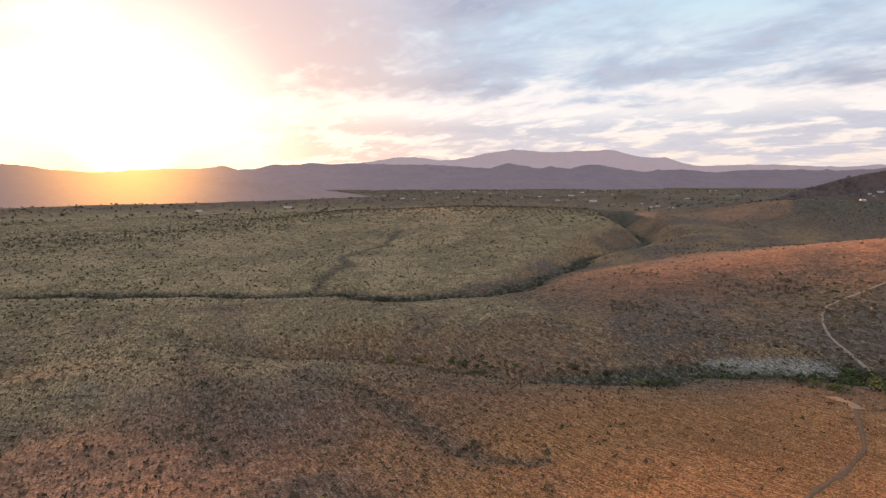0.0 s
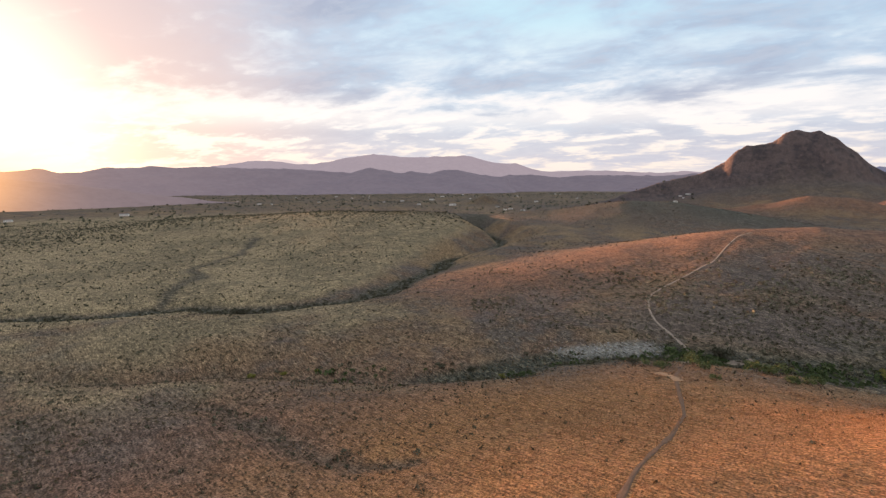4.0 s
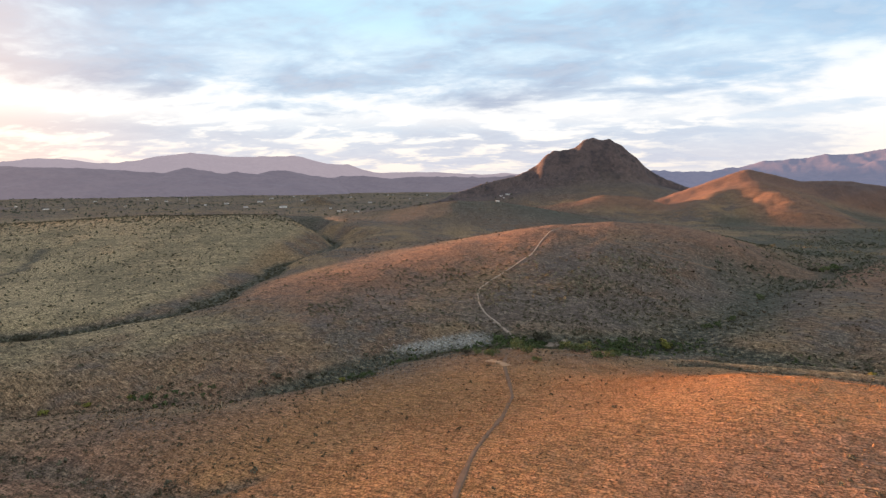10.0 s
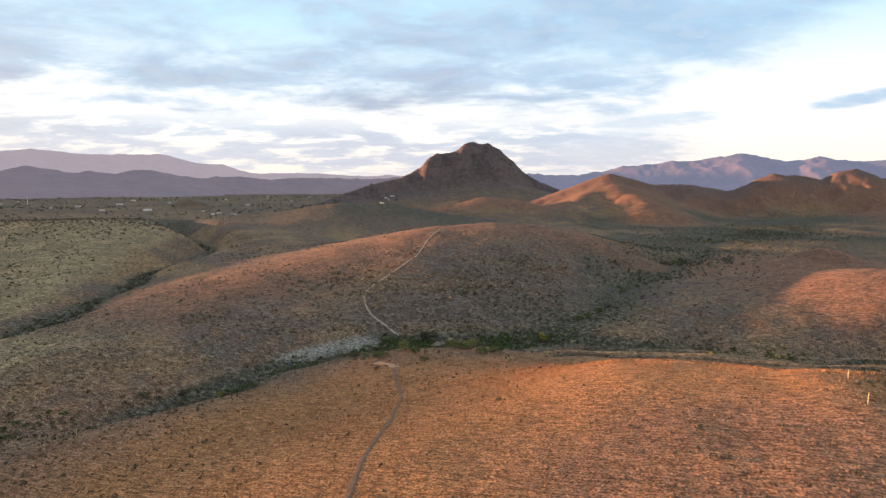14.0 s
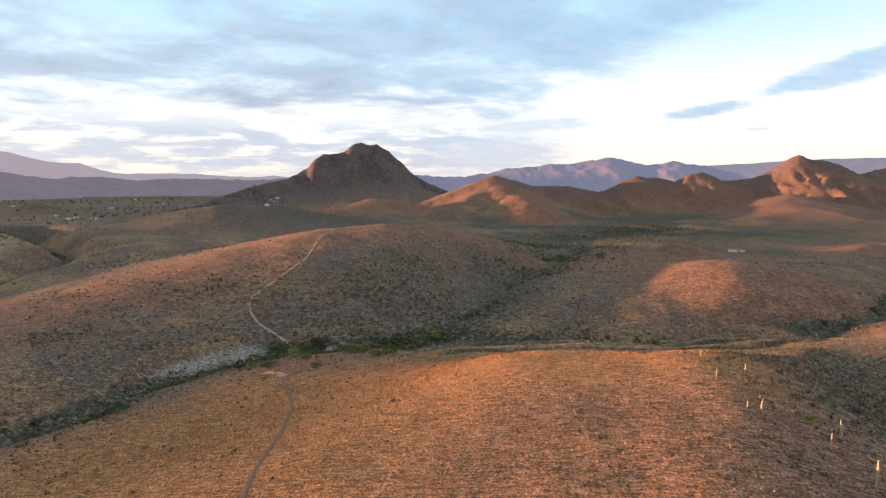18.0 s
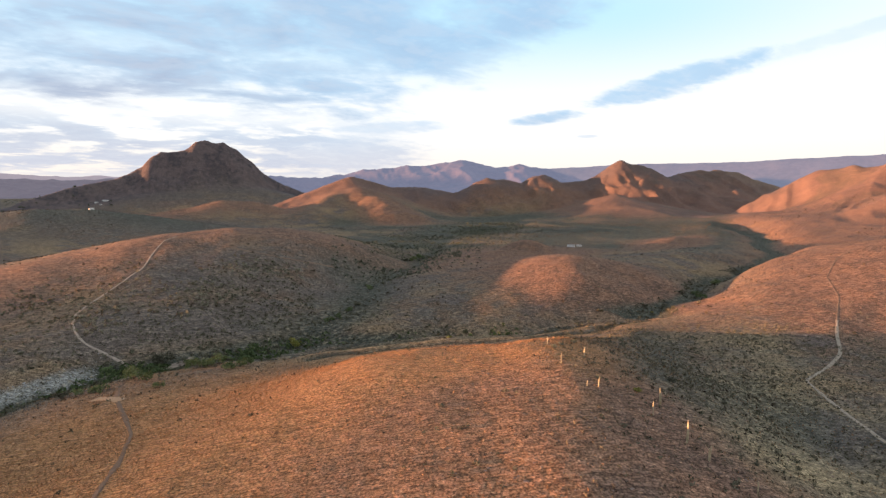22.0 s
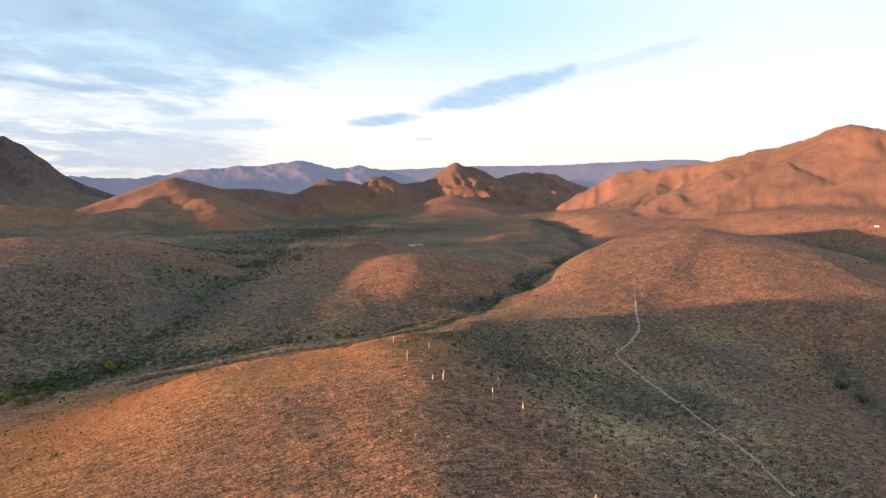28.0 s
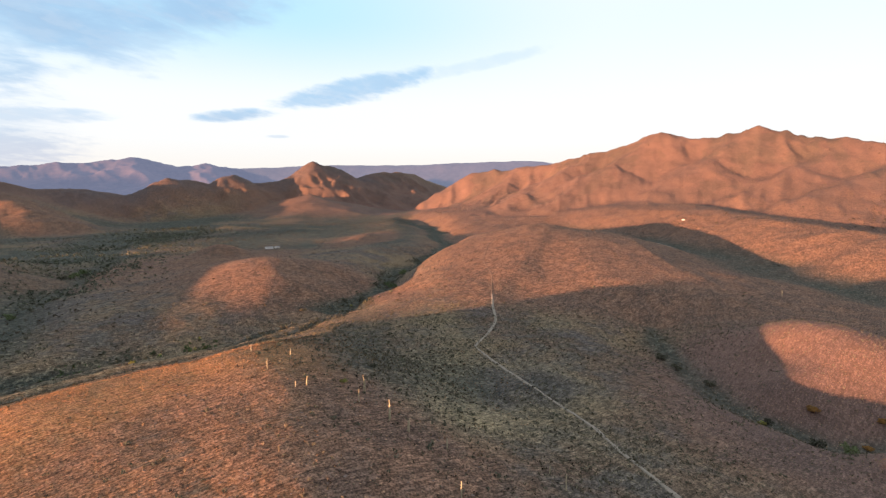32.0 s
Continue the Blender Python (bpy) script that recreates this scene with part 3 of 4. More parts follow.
def mesh_from(name, verts, faces, mat, smooth=True):
    """A mesh from arrays: verts (n, 3), faces (m, 3 or 4)."""
    me = bpy.data.meshes.new(name)
    k = faces.shape[1]
    me.vertices.add(len(verts)), me.loops.add(faces.size), me.polygons.add(len(faces))
    me.vertices.foreach_set("co", verts.astype(np.float32).ravel())
    me.loops.foreach_set("vertex_index", faces.astype(np.int32).ravel())
    me.polygons.foreach_set("loop_start", np.arange(0, faces.size, k, dtype=np.int32))
    me.polygons.foreach_set("use_smooth", np.full(len(faces), smooth))
    me.update(calc_edges=True)
    me.materials.append(mat)
    return me


def near(x, y, line, reach):
    x, y = x + 7 * fbm(x, y, 40, 2), y + 7 * fbm(x + 900, y, 40, 2)
    return np.exp(-(line_near(x, y, line)[0] / reach) ** 2)


def covers(x, y):
    """How much of each kind of cover grows or lies at a place, some of it standing in for shade, 0 to 1."""
    az, r = np.degrees(np.arctan2(-x, y)), np.hypot(x, y)
    az = np.where(az < -140, az + 360, az)
    spread = fbm(x, y, 70, 4)
    dry = np.where(r < 300, np.clip((az + 36) / 16, 0.25, 1) * np.clip((40 - az) / 18, 0.35, 1), 1.0)
    # cut banks and terraces get dark cover too, strengthening their shade by colour
    bed = np.maximum.reduce([dry * near(x, y, WASH, 11 + 6 * spread), 0.7 * near(x, y, SIDE_WASH, 22 + 10 * spread), 0.9 * near(x, y, GULLY, 8), near(x, y, BANK, 4.5), 0.75 * near(x, y, TERRACE, 3.0), 0.6 * near(x, y, SIDE_GULLY, 6), 0.7 * near(x, y, EAST_GULLY, 10 + 5 * spread), 0.45 * near(x, y, ARROYO_1, 4 + 2 * spread), 0.4 * near(x, y, ARROYO_2, 5 + 2 * spread)])
    basin = near(x, y, GROVE, 34 + 0.05 * r + 25 * spread)
    def body(a, d, long, wide, turned=0.0):
        return np.clip(1.6 * knoll(x, y, a, d, 1.0, long, wide, turned, 0.0), 0, 1)
    front = np.maximum(body(-20, 100, 105, 88, 0), 0.6 * body(10, 130, 60, 42, 14))
    bound = np.interp(r, [270, 303, 333, 430, 560, 760, 900], [48, 37.2, 32, 26.4, 20.5, 24, 30])
    olive = np.clip((az - bound - 1.0) / 5, 0, 1) * np.clip((r - 270) / 30, 0, 1) * np.clip((1300 - r) / 300, 0, 1)
    olive = np.maximum(olive, np.clip(0.42 + 0.6 * spread, 0, 0.7) * np.clip((az - 8) / 30, 0, 1) * np.clip((r - 125) / 50, 0, 1) * np.clip((330 - r) / 60, 0, 1))
    olive = np.maximum(olive, 0.6 * near(x, y, BANK, 24 + 10 * spread) * np.clip((-az - 10) / 8, 0, 1))
    olive = np.maximum(olive, np.clip(0.45 + 0.6 * spread, 0, 0.8) * np.clip((-az - 50) / 14, 0, 1) * np.clip((r - 92) / 30, 0, 1) * np.clip((290 - r) / 50, 0, 1) * (1 - body(-98.5, 200, 80, 52, 9)))
    far_side = np.clip((-az - 55) / 10, 0, 1) * np.clip((r - 230) / 60, 0, 1)
    # reddish ground; in the west warm sun glare is put into this tone too
    red = np.maximum.reduce([0.8 * near(x, y, HILL_D, 75), near(x, y, HILL_G, 105), near(x, y, SPUR_G, 70), 0.25 * near(x, y, HILL_E, 120), near(x, y, HILL_F, 90), near(x, y, ROCK, 110), body(-47.6, 1200, 150, 150), body(-53.4, 650, 100, 34, 20), far_side, 1.2 * near(x, y, NOSE, 70), body(-36, 490, 110, 60),
                             body(-98.5, 200, 80, 52, 9), 1.2 * body(-34, 92, 50, 52, 14), 0.25 * body(60, 70, 120, 60, 30), 0.8 * body(72, 155, 40, 26, 20), np.clip(0.6 + 0.5 * spread, 0, 0.85) * np.clip((az - 14) / 12, 0, 1) * np.clip((260 - r) / 60, 0, 1), 0.4 * near(x, y, PEAK, 260)])
    front = front * (1 - 0.6 * body(-38, 88, 46, 42, 14)) * np.clip((az + 56) / 12, 0, 1)
    straw = front
    stone = np.maximum(near(x, y, PEAK, 105), 0.6 * near(x, y, ROCK, 60))
    plain = np.clip((az + 4) / 8, 0, 1) * np.clip((r - 1000) / 400, 0, 1)
    sand = 0.85 * near(x, y, [(a, d + 9, q) for a, d, q in WASH[2:5]], 5.5 + 3.0 * spread) * np.clip((az - 3) / 3, 0, 1) * np.clip((17 - az) / 4, 0, 1)
    folds = np.clip((0.42 - creased(x + 30 * fbm(x, y, 90, 4), y, 95, 4)) * 6, 0, 1) * near(x, y, MOUNT, 420)
    heath = np.clip(0.12 + 0.6 * spread, 0, 0.6) * np.clip((-az - 44) / 8, 0, 1) * np.clip((az + 85) / 20, 0, 1) * np.clip((r - 112) / 25, 0, 1) * np.clip((275 - r) / 40, 0, 1)
    heath = np.maximum(heath, 0.5 * np.clip(0.2 + spread, 0, 1) * np.clip((-az - 60) / 10, 0, 1) * np.clip((r - 90) / 40, 0, 1) * np.clip((260 - r) / 40, 0, 1))
    rose = np.maximum.reduce([near(x, y, MOUNT, 430), 0.8 * near(x, y, HILL_G, 95), 0.9 * body(-98.5, 200, 70, 50, 10)])
    ash_and_shade = np.clip(0.38 + 0.6 * spread, 0, 0.7) * np.clip((az + 18) / 8, 0, 1) * np.clip((32 - az) / 10, 0, 1) * np.clip((r - 228) / 20, 0, 1) * np.clip((330 - r) / 50, 0, 1)
    ash_and_shade = np.maximum(ash_and_shade, np.clip(1.4 * spread, 0, 0.9) * np.clip((-az - 60) / 8, 0, 1) * np.clip((r - 110) / 40, 0, 1) * np.clip((290 - r) / 40, 0, 1))
    ash_and_shade = np.maximum(ash_and_shade, np.clip(0.35 + 0.8 * spread, 0, 0.8) * body(47, 92, 34, 16, 42))
    # skirt of PEAK and HILL_E greyed: their shadow is put into the cover
    ash_and_shade = np.maximum(ash_and_shade, np.clip(0.75 + 0.4 * spread, 0, 1) * np.maximum(near(x, y, PEAK, 300) * (1 - 0.9 * near(x, y, HILL_F, 80)), near(x, y, HILL_E, 170)))
    ash_and_shade = np.maximum(ash_and_shade, np.clip(0.6 * spread, 0, 0.5) * np.clip((az - 20) / 10, 0, 1) * np.clip((230 - r) / 50, 0, 1))
    # face of HILL_D turned from the sun painted greyer, the lit flank left out
    ash_and_shade = np.maximum(ash_and_shade, np.clip(0.75 + 0.5 * spread, 0, 1) * np.clip((3 - az) / 5, 0, 1) * np.clip((az + 30) / 6, 0, 1) * np.clip((r - 290) / 30, 0, 1) * np.clip((500 - r) / 40, 0, 1) * (1 - 0.75 * near(x, y, HILL_D, 62)))
    # grey-green valley floor, darkened further by shade put into its cover
    vale_shade = np.clip((-az - 14) / 6, 0, 1) * np.clip((az + 62) / 5, 0, 1) * np.clip((r - 470) / 90, 0, 1) * np.clip((1230 - r) / 120, 0, 1) * np.clip(0.85 + 0.5 * spread, 0.3, 1)
    vale_shade = vale_shade * (1 - np.clip(red + near(x, y, HILL_G, 105), 0, 1))
    # besides growth, scrub tone paints the shade in VALLEY and on HILL_E
    scrub = np.clip(np.maximum.reduce([bed, 0.95 * vale_shade, heath, 0.4 * folds, 0.7 * near(x, y, VALLEY, 35), 0.5 * basin, np.clip(0.42 + 0.45 * spread, 0, 0.7) * near(x, y, GROVE[2:], 150) * (1 - body(-43.5, 380, 110, 80, -35)), 0.35 * plain, 0.6 * near(x, y, HILL_E, 130) * (r > 640)]), 0, 1)
    return {"red": red, "straw": np.maximum(straw, 0.55 * near(x, y, TERRACE, 11) * np.clip((-az - 12) / 8, 0, 1)) * (1 - bed), "olive": olive * (1 - bed), "ash_and_shade": ash_and_shade, "rose": rose, "rock": stone, "scrub": scrub, "sand": sand}


a_grid, r_grid = np.meshgrid(AZ, RINGS, indexing="ij")
gx, gy = at(a_grid, r_grid)
gz = land(gx, gy)
n_a, n_r = a_grid.shape
index = np.arange(n_a * n_r).reshape(n_a, n_r)
ring = np.roll(index, -1, axis=0)
quads = np.stack([index[:, :-1], index[:, 1:], ring[:, 1:], ring[:, :-1]], -1).reshape(-1, 4)[:, ::-1]
ground_mesh = mesh_from("ground", np.stack([gx, gy, gz], -1).reshape(-1, 3), quads, GROUND)
for key, value in covers(gx.ravel(), gy.ravel()).items():
    ground_mesh.attributes.new(key, "FLOAT", "POINT").data.foreach_set("value", value.astype(np.float32))
ground = tagged(new("ground", ground_mesh), "dry desert ground with sparse scrub and rolling hills", "ground", kind="structure")


def on_land(x, y):
    """Height of the built sheet, between its points."""
    az, r = np.degrees(np.arctan2(-x, y)), np.hypot(x, y)
    az = np.where(az < -106, az + 360, az)
    i = np.clip(np.searchsorted(AZ, az) - 1, 0, n_a - 2)
    j = np.clip(np.searchsorted(RINGS, r) - 1, 0, n_r - 2)
    u, v = (az - AZ[i]) / (AZ[i + 1] - AZ[i]), (r - RINGS[j]) / (RINGS[j + 1] - RINGS[j])
    return (gz[i, j] * (1 - u) + gz[i + 1, j] * u) * (1 - v) + (gz[i, j + 1] * (1 - u) + gz[i + 1, j + 1] * u) * v


# far ranges
def far_range(name, label, pts, slope, rough, mat, size=260.0):
    """A range of mountains along a line of (az, d, z), with a sheet of its own behind the plain."""
    a0, a1 = min(p[0] for p in pts), max(p[0] for p in pts)
    d0, d1 = min(p[1] for p in pts) - (max(p[2] for p in pts) + 85) / slope - 60, min(max(p[1] for p in pts) + 260, 4900)
    a, d = np.meshgrid(np.arange(a0, a1, 0.14), np.linspace(d0, d1, 60), indexing="ij")
    x, y = at(a, d)
    z = crest(x, y, pts, slope, 25) + rough * (creased(x, y, size, 5) - 0.62)
    edge = np.clip(np.minimum(a - a0, a1 - a) / 1.5, 0, 1)
    z = np.maximum(-75 + (z + 75) * edge, -75.0) + EYE
    idx = np.arange(a.size).reshape(a.shape)
    f = np.stack([idx[:-1, :-1], idx[:-1, 1:], idx[1:, 1:], idx[1:, :-1]], -1).reshape(-1, 4)[:, ::-1]
    return tagged(new(name, mesh_from(name, np.stack([x, y, z], -1).reshape(-1, 3), f, mat)), label, "mountains", kind="structure")


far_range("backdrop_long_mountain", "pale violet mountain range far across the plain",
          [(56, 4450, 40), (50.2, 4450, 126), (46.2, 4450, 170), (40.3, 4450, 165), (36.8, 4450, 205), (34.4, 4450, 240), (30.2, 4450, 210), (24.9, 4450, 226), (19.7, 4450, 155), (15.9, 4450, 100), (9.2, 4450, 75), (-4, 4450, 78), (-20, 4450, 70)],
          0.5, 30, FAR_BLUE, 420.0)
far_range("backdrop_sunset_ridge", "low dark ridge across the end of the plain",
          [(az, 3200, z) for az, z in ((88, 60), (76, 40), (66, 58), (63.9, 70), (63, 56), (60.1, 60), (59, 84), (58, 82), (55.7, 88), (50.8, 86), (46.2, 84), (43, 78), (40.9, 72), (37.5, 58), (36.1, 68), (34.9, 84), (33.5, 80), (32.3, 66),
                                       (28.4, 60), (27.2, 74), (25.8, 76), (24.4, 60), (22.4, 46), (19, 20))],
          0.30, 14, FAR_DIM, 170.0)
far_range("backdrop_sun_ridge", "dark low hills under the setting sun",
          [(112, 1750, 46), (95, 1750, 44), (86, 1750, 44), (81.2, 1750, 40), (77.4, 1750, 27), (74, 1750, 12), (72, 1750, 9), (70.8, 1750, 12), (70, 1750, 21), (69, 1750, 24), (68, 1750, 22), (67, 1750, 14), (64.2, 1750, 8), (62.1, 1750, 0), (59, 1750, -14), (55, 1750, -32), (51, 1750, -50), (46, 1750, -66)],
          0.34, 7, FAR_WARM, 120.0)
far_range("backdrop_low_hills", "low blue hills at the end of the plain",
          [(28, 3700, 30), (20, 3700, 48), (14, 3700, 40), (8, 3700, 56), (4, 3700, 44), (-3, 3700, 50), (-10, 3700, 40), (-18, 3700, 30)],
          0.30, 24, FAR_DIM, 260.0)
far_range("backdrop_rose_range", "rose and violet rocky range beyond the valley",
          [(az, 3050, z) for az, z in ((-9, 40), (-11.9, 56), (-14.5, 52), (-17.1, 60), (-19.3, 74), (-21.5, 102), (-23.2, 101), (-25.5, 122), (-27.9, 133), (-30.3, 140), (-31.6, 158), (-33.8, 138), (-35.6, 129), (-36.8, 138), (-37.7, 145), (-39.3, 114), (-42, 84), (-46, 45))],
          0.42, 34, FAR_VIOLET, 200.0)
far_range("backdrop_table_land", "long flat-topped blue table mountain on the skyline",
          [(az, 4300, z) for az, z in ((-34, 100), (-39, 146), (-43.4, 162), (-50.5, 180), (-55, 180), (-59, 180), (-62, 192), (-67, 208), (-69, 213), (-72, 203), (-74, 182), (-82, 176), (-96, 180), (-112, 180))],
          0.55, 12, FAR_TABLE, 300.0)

# ---------------------------------------------------------------- trails


def draped(name, label, pts, wide, mat, lift=0.10):
    """A worn strip on the ground along a line of (az, d)."""
    xy = np.array([at(a, d) for a, d in pts])
    s = np.concatenate([[0], np.cumsum(np.hypot(*np.diff(xy, axis=0).T))])
    t = np.arange(0, s[-1], 1.2)
    k = np.hanning(13) / np.hanning(13).sum()
    cx, cy = (np.convolve(np.pad(np.interp(t, s, xy[:, i]), 6, mode="edge"), k, mode="valid") for i in (0, 1))
    tx, ty = np.gradient(cx), np.gradient(cy)
    ln = np.hypot(tx, ty)
    nx, ny = -ty / ln, tx / ln
    half = np.interp(t, (0, s[-1]), (wide, wide) if isinstance(wide, float) else wide) / 2 * (1 + 0.42 * lattice_noise(t / 5.0, t * 0 + 3.3))
    rows = []
    for u in (-1.0, -0.75, -0.3, 0.3, 0.75, 1.0):
        px, py = cx + nx * half * u, cy + ny * half * u
        rows.append(np.stack([px, py, on_land(px, py) + lift * (1.25 if abs(u) < 1 else -0.6)], -1))
    v = np.stack(rows, 1)
    idx = np.arange(v.shape[0] * 6).reshape(-1, 6)
    f = np.stack([idx[:-1, :-1], idx[:-1, 1:], idx[1:, 1:], idx[1:, :-1]], -1).reshape(-1, 4)[:, ::-1]
    return tagged(new(name, mesh_from(name, v.reshape(-1, 3), f, mat)), label, "trail", kind="structure")


TRAIL = [(9.8, 74), (8.3, 82), (6.0, 99), (4.4, 109), (2.8, 122), (1.7, 141), (2.2, 161), (2.8, 180), (2.1, 204), (1.2, 228), (3.4, 245), (4.9, 254), (5.5, 265), (5.7, 282), (5.4, 293), (4.4, 303), (2.4, 320), (-0.1, 346), (-1.0, 371), (-1.9, 394), (-3.2, 412)]
draped("trail_1", "brown rutted trail across the grassy near hill", TRAIL[:9], 1.3, RUT)
draped("trail_5", "pale dusty trail winding up the middle hill", TRAIL[8:], (1.6, 0.65), DUST)
draped("trail_8", "pale dirt road far off across the plain", [(67.5, 2160), (64.7, 2150), (61.1, 2200), (57.5, 2240)], 13.0, DUST, 0.5)
draped("trail_6", "trampled orange sand where the trail drops into the wash", [(4.6, 185), (3.5, 181), (2.6, 179), (2.2, 174)], 3.4, SANDY, 0.14)
draped("trail_2", "short sandy side track by the green bushes", [(1.2, 226), (-0.4, 225), (-2.9, 228), (-4.2, 233)], 2.4, DUST)
draped("trail_3", "faint straight dirt track down the dry slope",
       [(-92.5, 96), (-88.2, 103), (-83.4, 114), (-77.8, 136), (-71.8, 160), (-67.5, 184), (-64.9, 205), (-66.6, 226), (-67.4, 246), (-67.0, 263), (-66.9, 282)], 1.15, FAINT)
draped("trail_9", "dark worn rut slanting down the shaded hill face", [(-7.1, 378), (-9.8, 363), (-12.7, 357), (-15.5, 358), (-18.2, 378)], (1.4, 2.2), RUT)
draped("trail_7", "hardly worn footpath up the red hill", [(-66.9, 278), (-66.9, 317), (-65.9, 349), (-66.5, 395), (-68, 428)], 0.8, RUT)
draped("trail_4", "pale dirt road in the far valley", [(-85.5, 470), (-83.3, 494), (-82.7, 530), (-82.0, 585)], 1.8, FAINT)

# ---------------------------------------------------------------- plants: templates, and the scattering of what nobody could count
RNG = np.random.RandomState(11)


def tuft(quads, tall, leaf, seed, hollow=0.35):
    """A small bush of loose leaf sprays, about 2 across: arrays of corners (n, 4, 3)."""
    rng = np.random.RandomState(seed)
    out = []
    for _ in range(quads):
        a, up, rad = rng.uniform(0, 6.283), rng.uniform(0.02, 1.0), rng.uniform(hollow, 1.0)
        rr = rad * math.sqrt(max(0.0, 1 - up * up * 0.85))
        c = np.array([rr * math.cos(a), rr * math.sin(a), up * tall])
        u = rng.normal(size=3)
        u /= np.linalg.norm(u)
        v = np.cross(u, rng.normal(size=3))
        v /= np.linalg.norm(v)
        s, w = leaf * rng.uniform(0.7, 1.3), leaf * rng.uniform(0.4, 0.8)
        out.append([c - u * s, c + v * w, c + u * s, c - v * w])
    return np.array(out)


def blades(count, tall, seed):
    """A tuft of dry grass."""
    rng = np.random.RandomState(seed)
    out = []
    for _ in range(count):
        a, b = rng.uniform(0, 6.283), rng.uniform(0, 6.283)
        p = np.array([math.cos(a), math.sin(a), 0]) * rng.uniform(0, 0.45)
        side = np.array([math.cos(b), math.sin(b), 0]) * 0.15
        tip = p * 1.9 + np.array([rng.uniform(-0.3, 0.3), rng.uniform(-0.3, 0.3), tall * rng.uniform(0.6, 1.0)])
        out.append([p - side, p + side, tip + side * 0.45, tip - side * 0.45])
    return np.array(out)


def places(count, r0, r1, a0, a1, weight, tries=3):
    """Spots spread evenly over a sector, kept with the chance that weight(x, y, covers) gives."""
    az, r = RNG.uniform(a0, a1, count * tries), np.sqrt(RNG.uniform(r0 * r0, r1 * r1, count * tries))
    x, y = at(az, r)
    keep = RNG.rand(len(x)) < np.clip(weight(x, y, covers(x, y)), 0, 1)
    return x[keep][:count], y[keep][:count]


def scatter(name, label, spots, shapes, sizes, mat, sink=0.08):
    x, y = spots
    z = on_land(x, y)
    chosen, size = RNG.randint(0, len(shapes), len(x)), RNG.uniform(sizes[0], sizes[1], len(x)) * np.exp(RNG.normal(0, 0.22, len(x)))
    spin = RNG.uniform(0, 6.283, len(x))
    parts = []
    for k, shape in enumerate(shapes):
        m = chosen == k
        c, s, q = np.cos(spin[m])[:, None, None], np.sin(spin[m])[:, None, None], size[m][:, None, None]
        sx, sy, sz = shape[None, :, :, 0] * q, shape[None, :, :, 1] * q, shape[None, :, :, 2] * q
        parts.append(np.stack([sx * c - sy * s + x[m][:, None, None], sx * s + sy * c + y[m][:, None, None], sz + z[m][:, None, None] - sink * q], -1).reshape(-1, 3))
    v = np.concatenate(parts)
    return tagged(new(name, mesh_from(name, v, np.arange(len(v)).reshape(-1, 4), mat, False)), label, "scrub", kind="stuff")


BUSHES = [tuft(14, 0.9, 0.42, s) for s in range(6)]
SMALL_BUSHES = [tuft(6, 0.9, 0.55, s + 80) for s in range(6)]
FAR_BUSHES = [tuft(5, 0.9, 0.66, s + 20) for s in range(6)]
TREES_FAR = [tuft(12, 1.25, 0.5, s + 40) for s in range(5)]
GRASS = [blades(3, 1.0, s) for s in range(8)]
def stone(seed):
    rng = np.random.RandomState(seed)
    p = np.array([(sx, sy, sz) for sz in (-0.5, 0.6) for sy in (-1, 1) for sx in (-1, 1)], float) * rng.uniform(0.6, 1.0, (8, 1)) * np.array([1, 0.8, 0.7]) * rng.uniform(0.8, 1.2, 3)
    return np.array([[p[i] for i in q] for q in ((0, 2, 3, 1), (4, 5, 7, 6), (0, 1, 5, 4), (1, 3, 7, 5), (3, 2, 6, 7), (2, 0, 4, 6))])


STONES = [stone(s) for s in range(5)]
patchy = lambda x, y, size: np.clip(0.5 + 0.9 * fbm(x, y, size, 3), 0, 1)

scatter("dry_scrub", "dark dry scrub dotted over the near slopes",
        places(13000, 52, 300, -106, 88, lambda x, y, c: (0.06 + 0.6 * (1 - c["straw"])) * (1 - 0.6 * c["red"]) * patchy(x, y, 45)), SMALL_BUSHES, (0.16, 0.44), TWIG)
scatter("grey_scrub", "grey-green scrub on the near flats",
        places(6500, 70, 330, -106, 88, lambda x, y, c: (0.12 + 0.7 * c["scrub"] + 0.25 * c["olive"]) * (1 - 0.8 * c["straw"]) * patchy(x, y, 60)), BUSHES, (0.32, 0.75), GREYBUSH)
scatter("wash_thicket", "dark green thicket in the bed of the dry wash",
        places(1500, 150, 330, -40, 45, lambda x, y, c: np.clip(2.5 * near(x, y, WASH, 8) - 0.8, 0, 1) * (1 - c["sand"]) * patchy(x, y, 15) ** 2 * (0.06 + 1.3 * np.exp(-((np.degrees(np.arctan2(-x, y)) + 3) / 7.5) ** 2)), 40), BUSHES, (0.6, 1.5), LEAF)
scatter("wash_scrub", "grey-green scrub along both banks of the wash",
        places(4600, 104, 520, -66, 72, lambda x, y, c: (np.where(np.hypot(x, y) < 300, np.clip((np.degrees(np.arctan2(-x, y)) + 36) / 16, 0.15, 1) * np.clip((38 - np.degrees(np.arctan2(-x, y))) / 18, 0.25, 1), 1.0) * np.clip(2 * near(x, y, WASH, 12.5) - 0.7, 0, 1) * (1 - c["sand"]) + 0.3 * near(x, y, SIDE_WASH, 14) + 0.22 * near(x, y, ARROYO_1, 4) + 0.2 * near(x, y, ARROYO_2, 4)) * patchy(x, y, 22), 16), BUSHES, (0.5, 1.15), GREYBUSH)
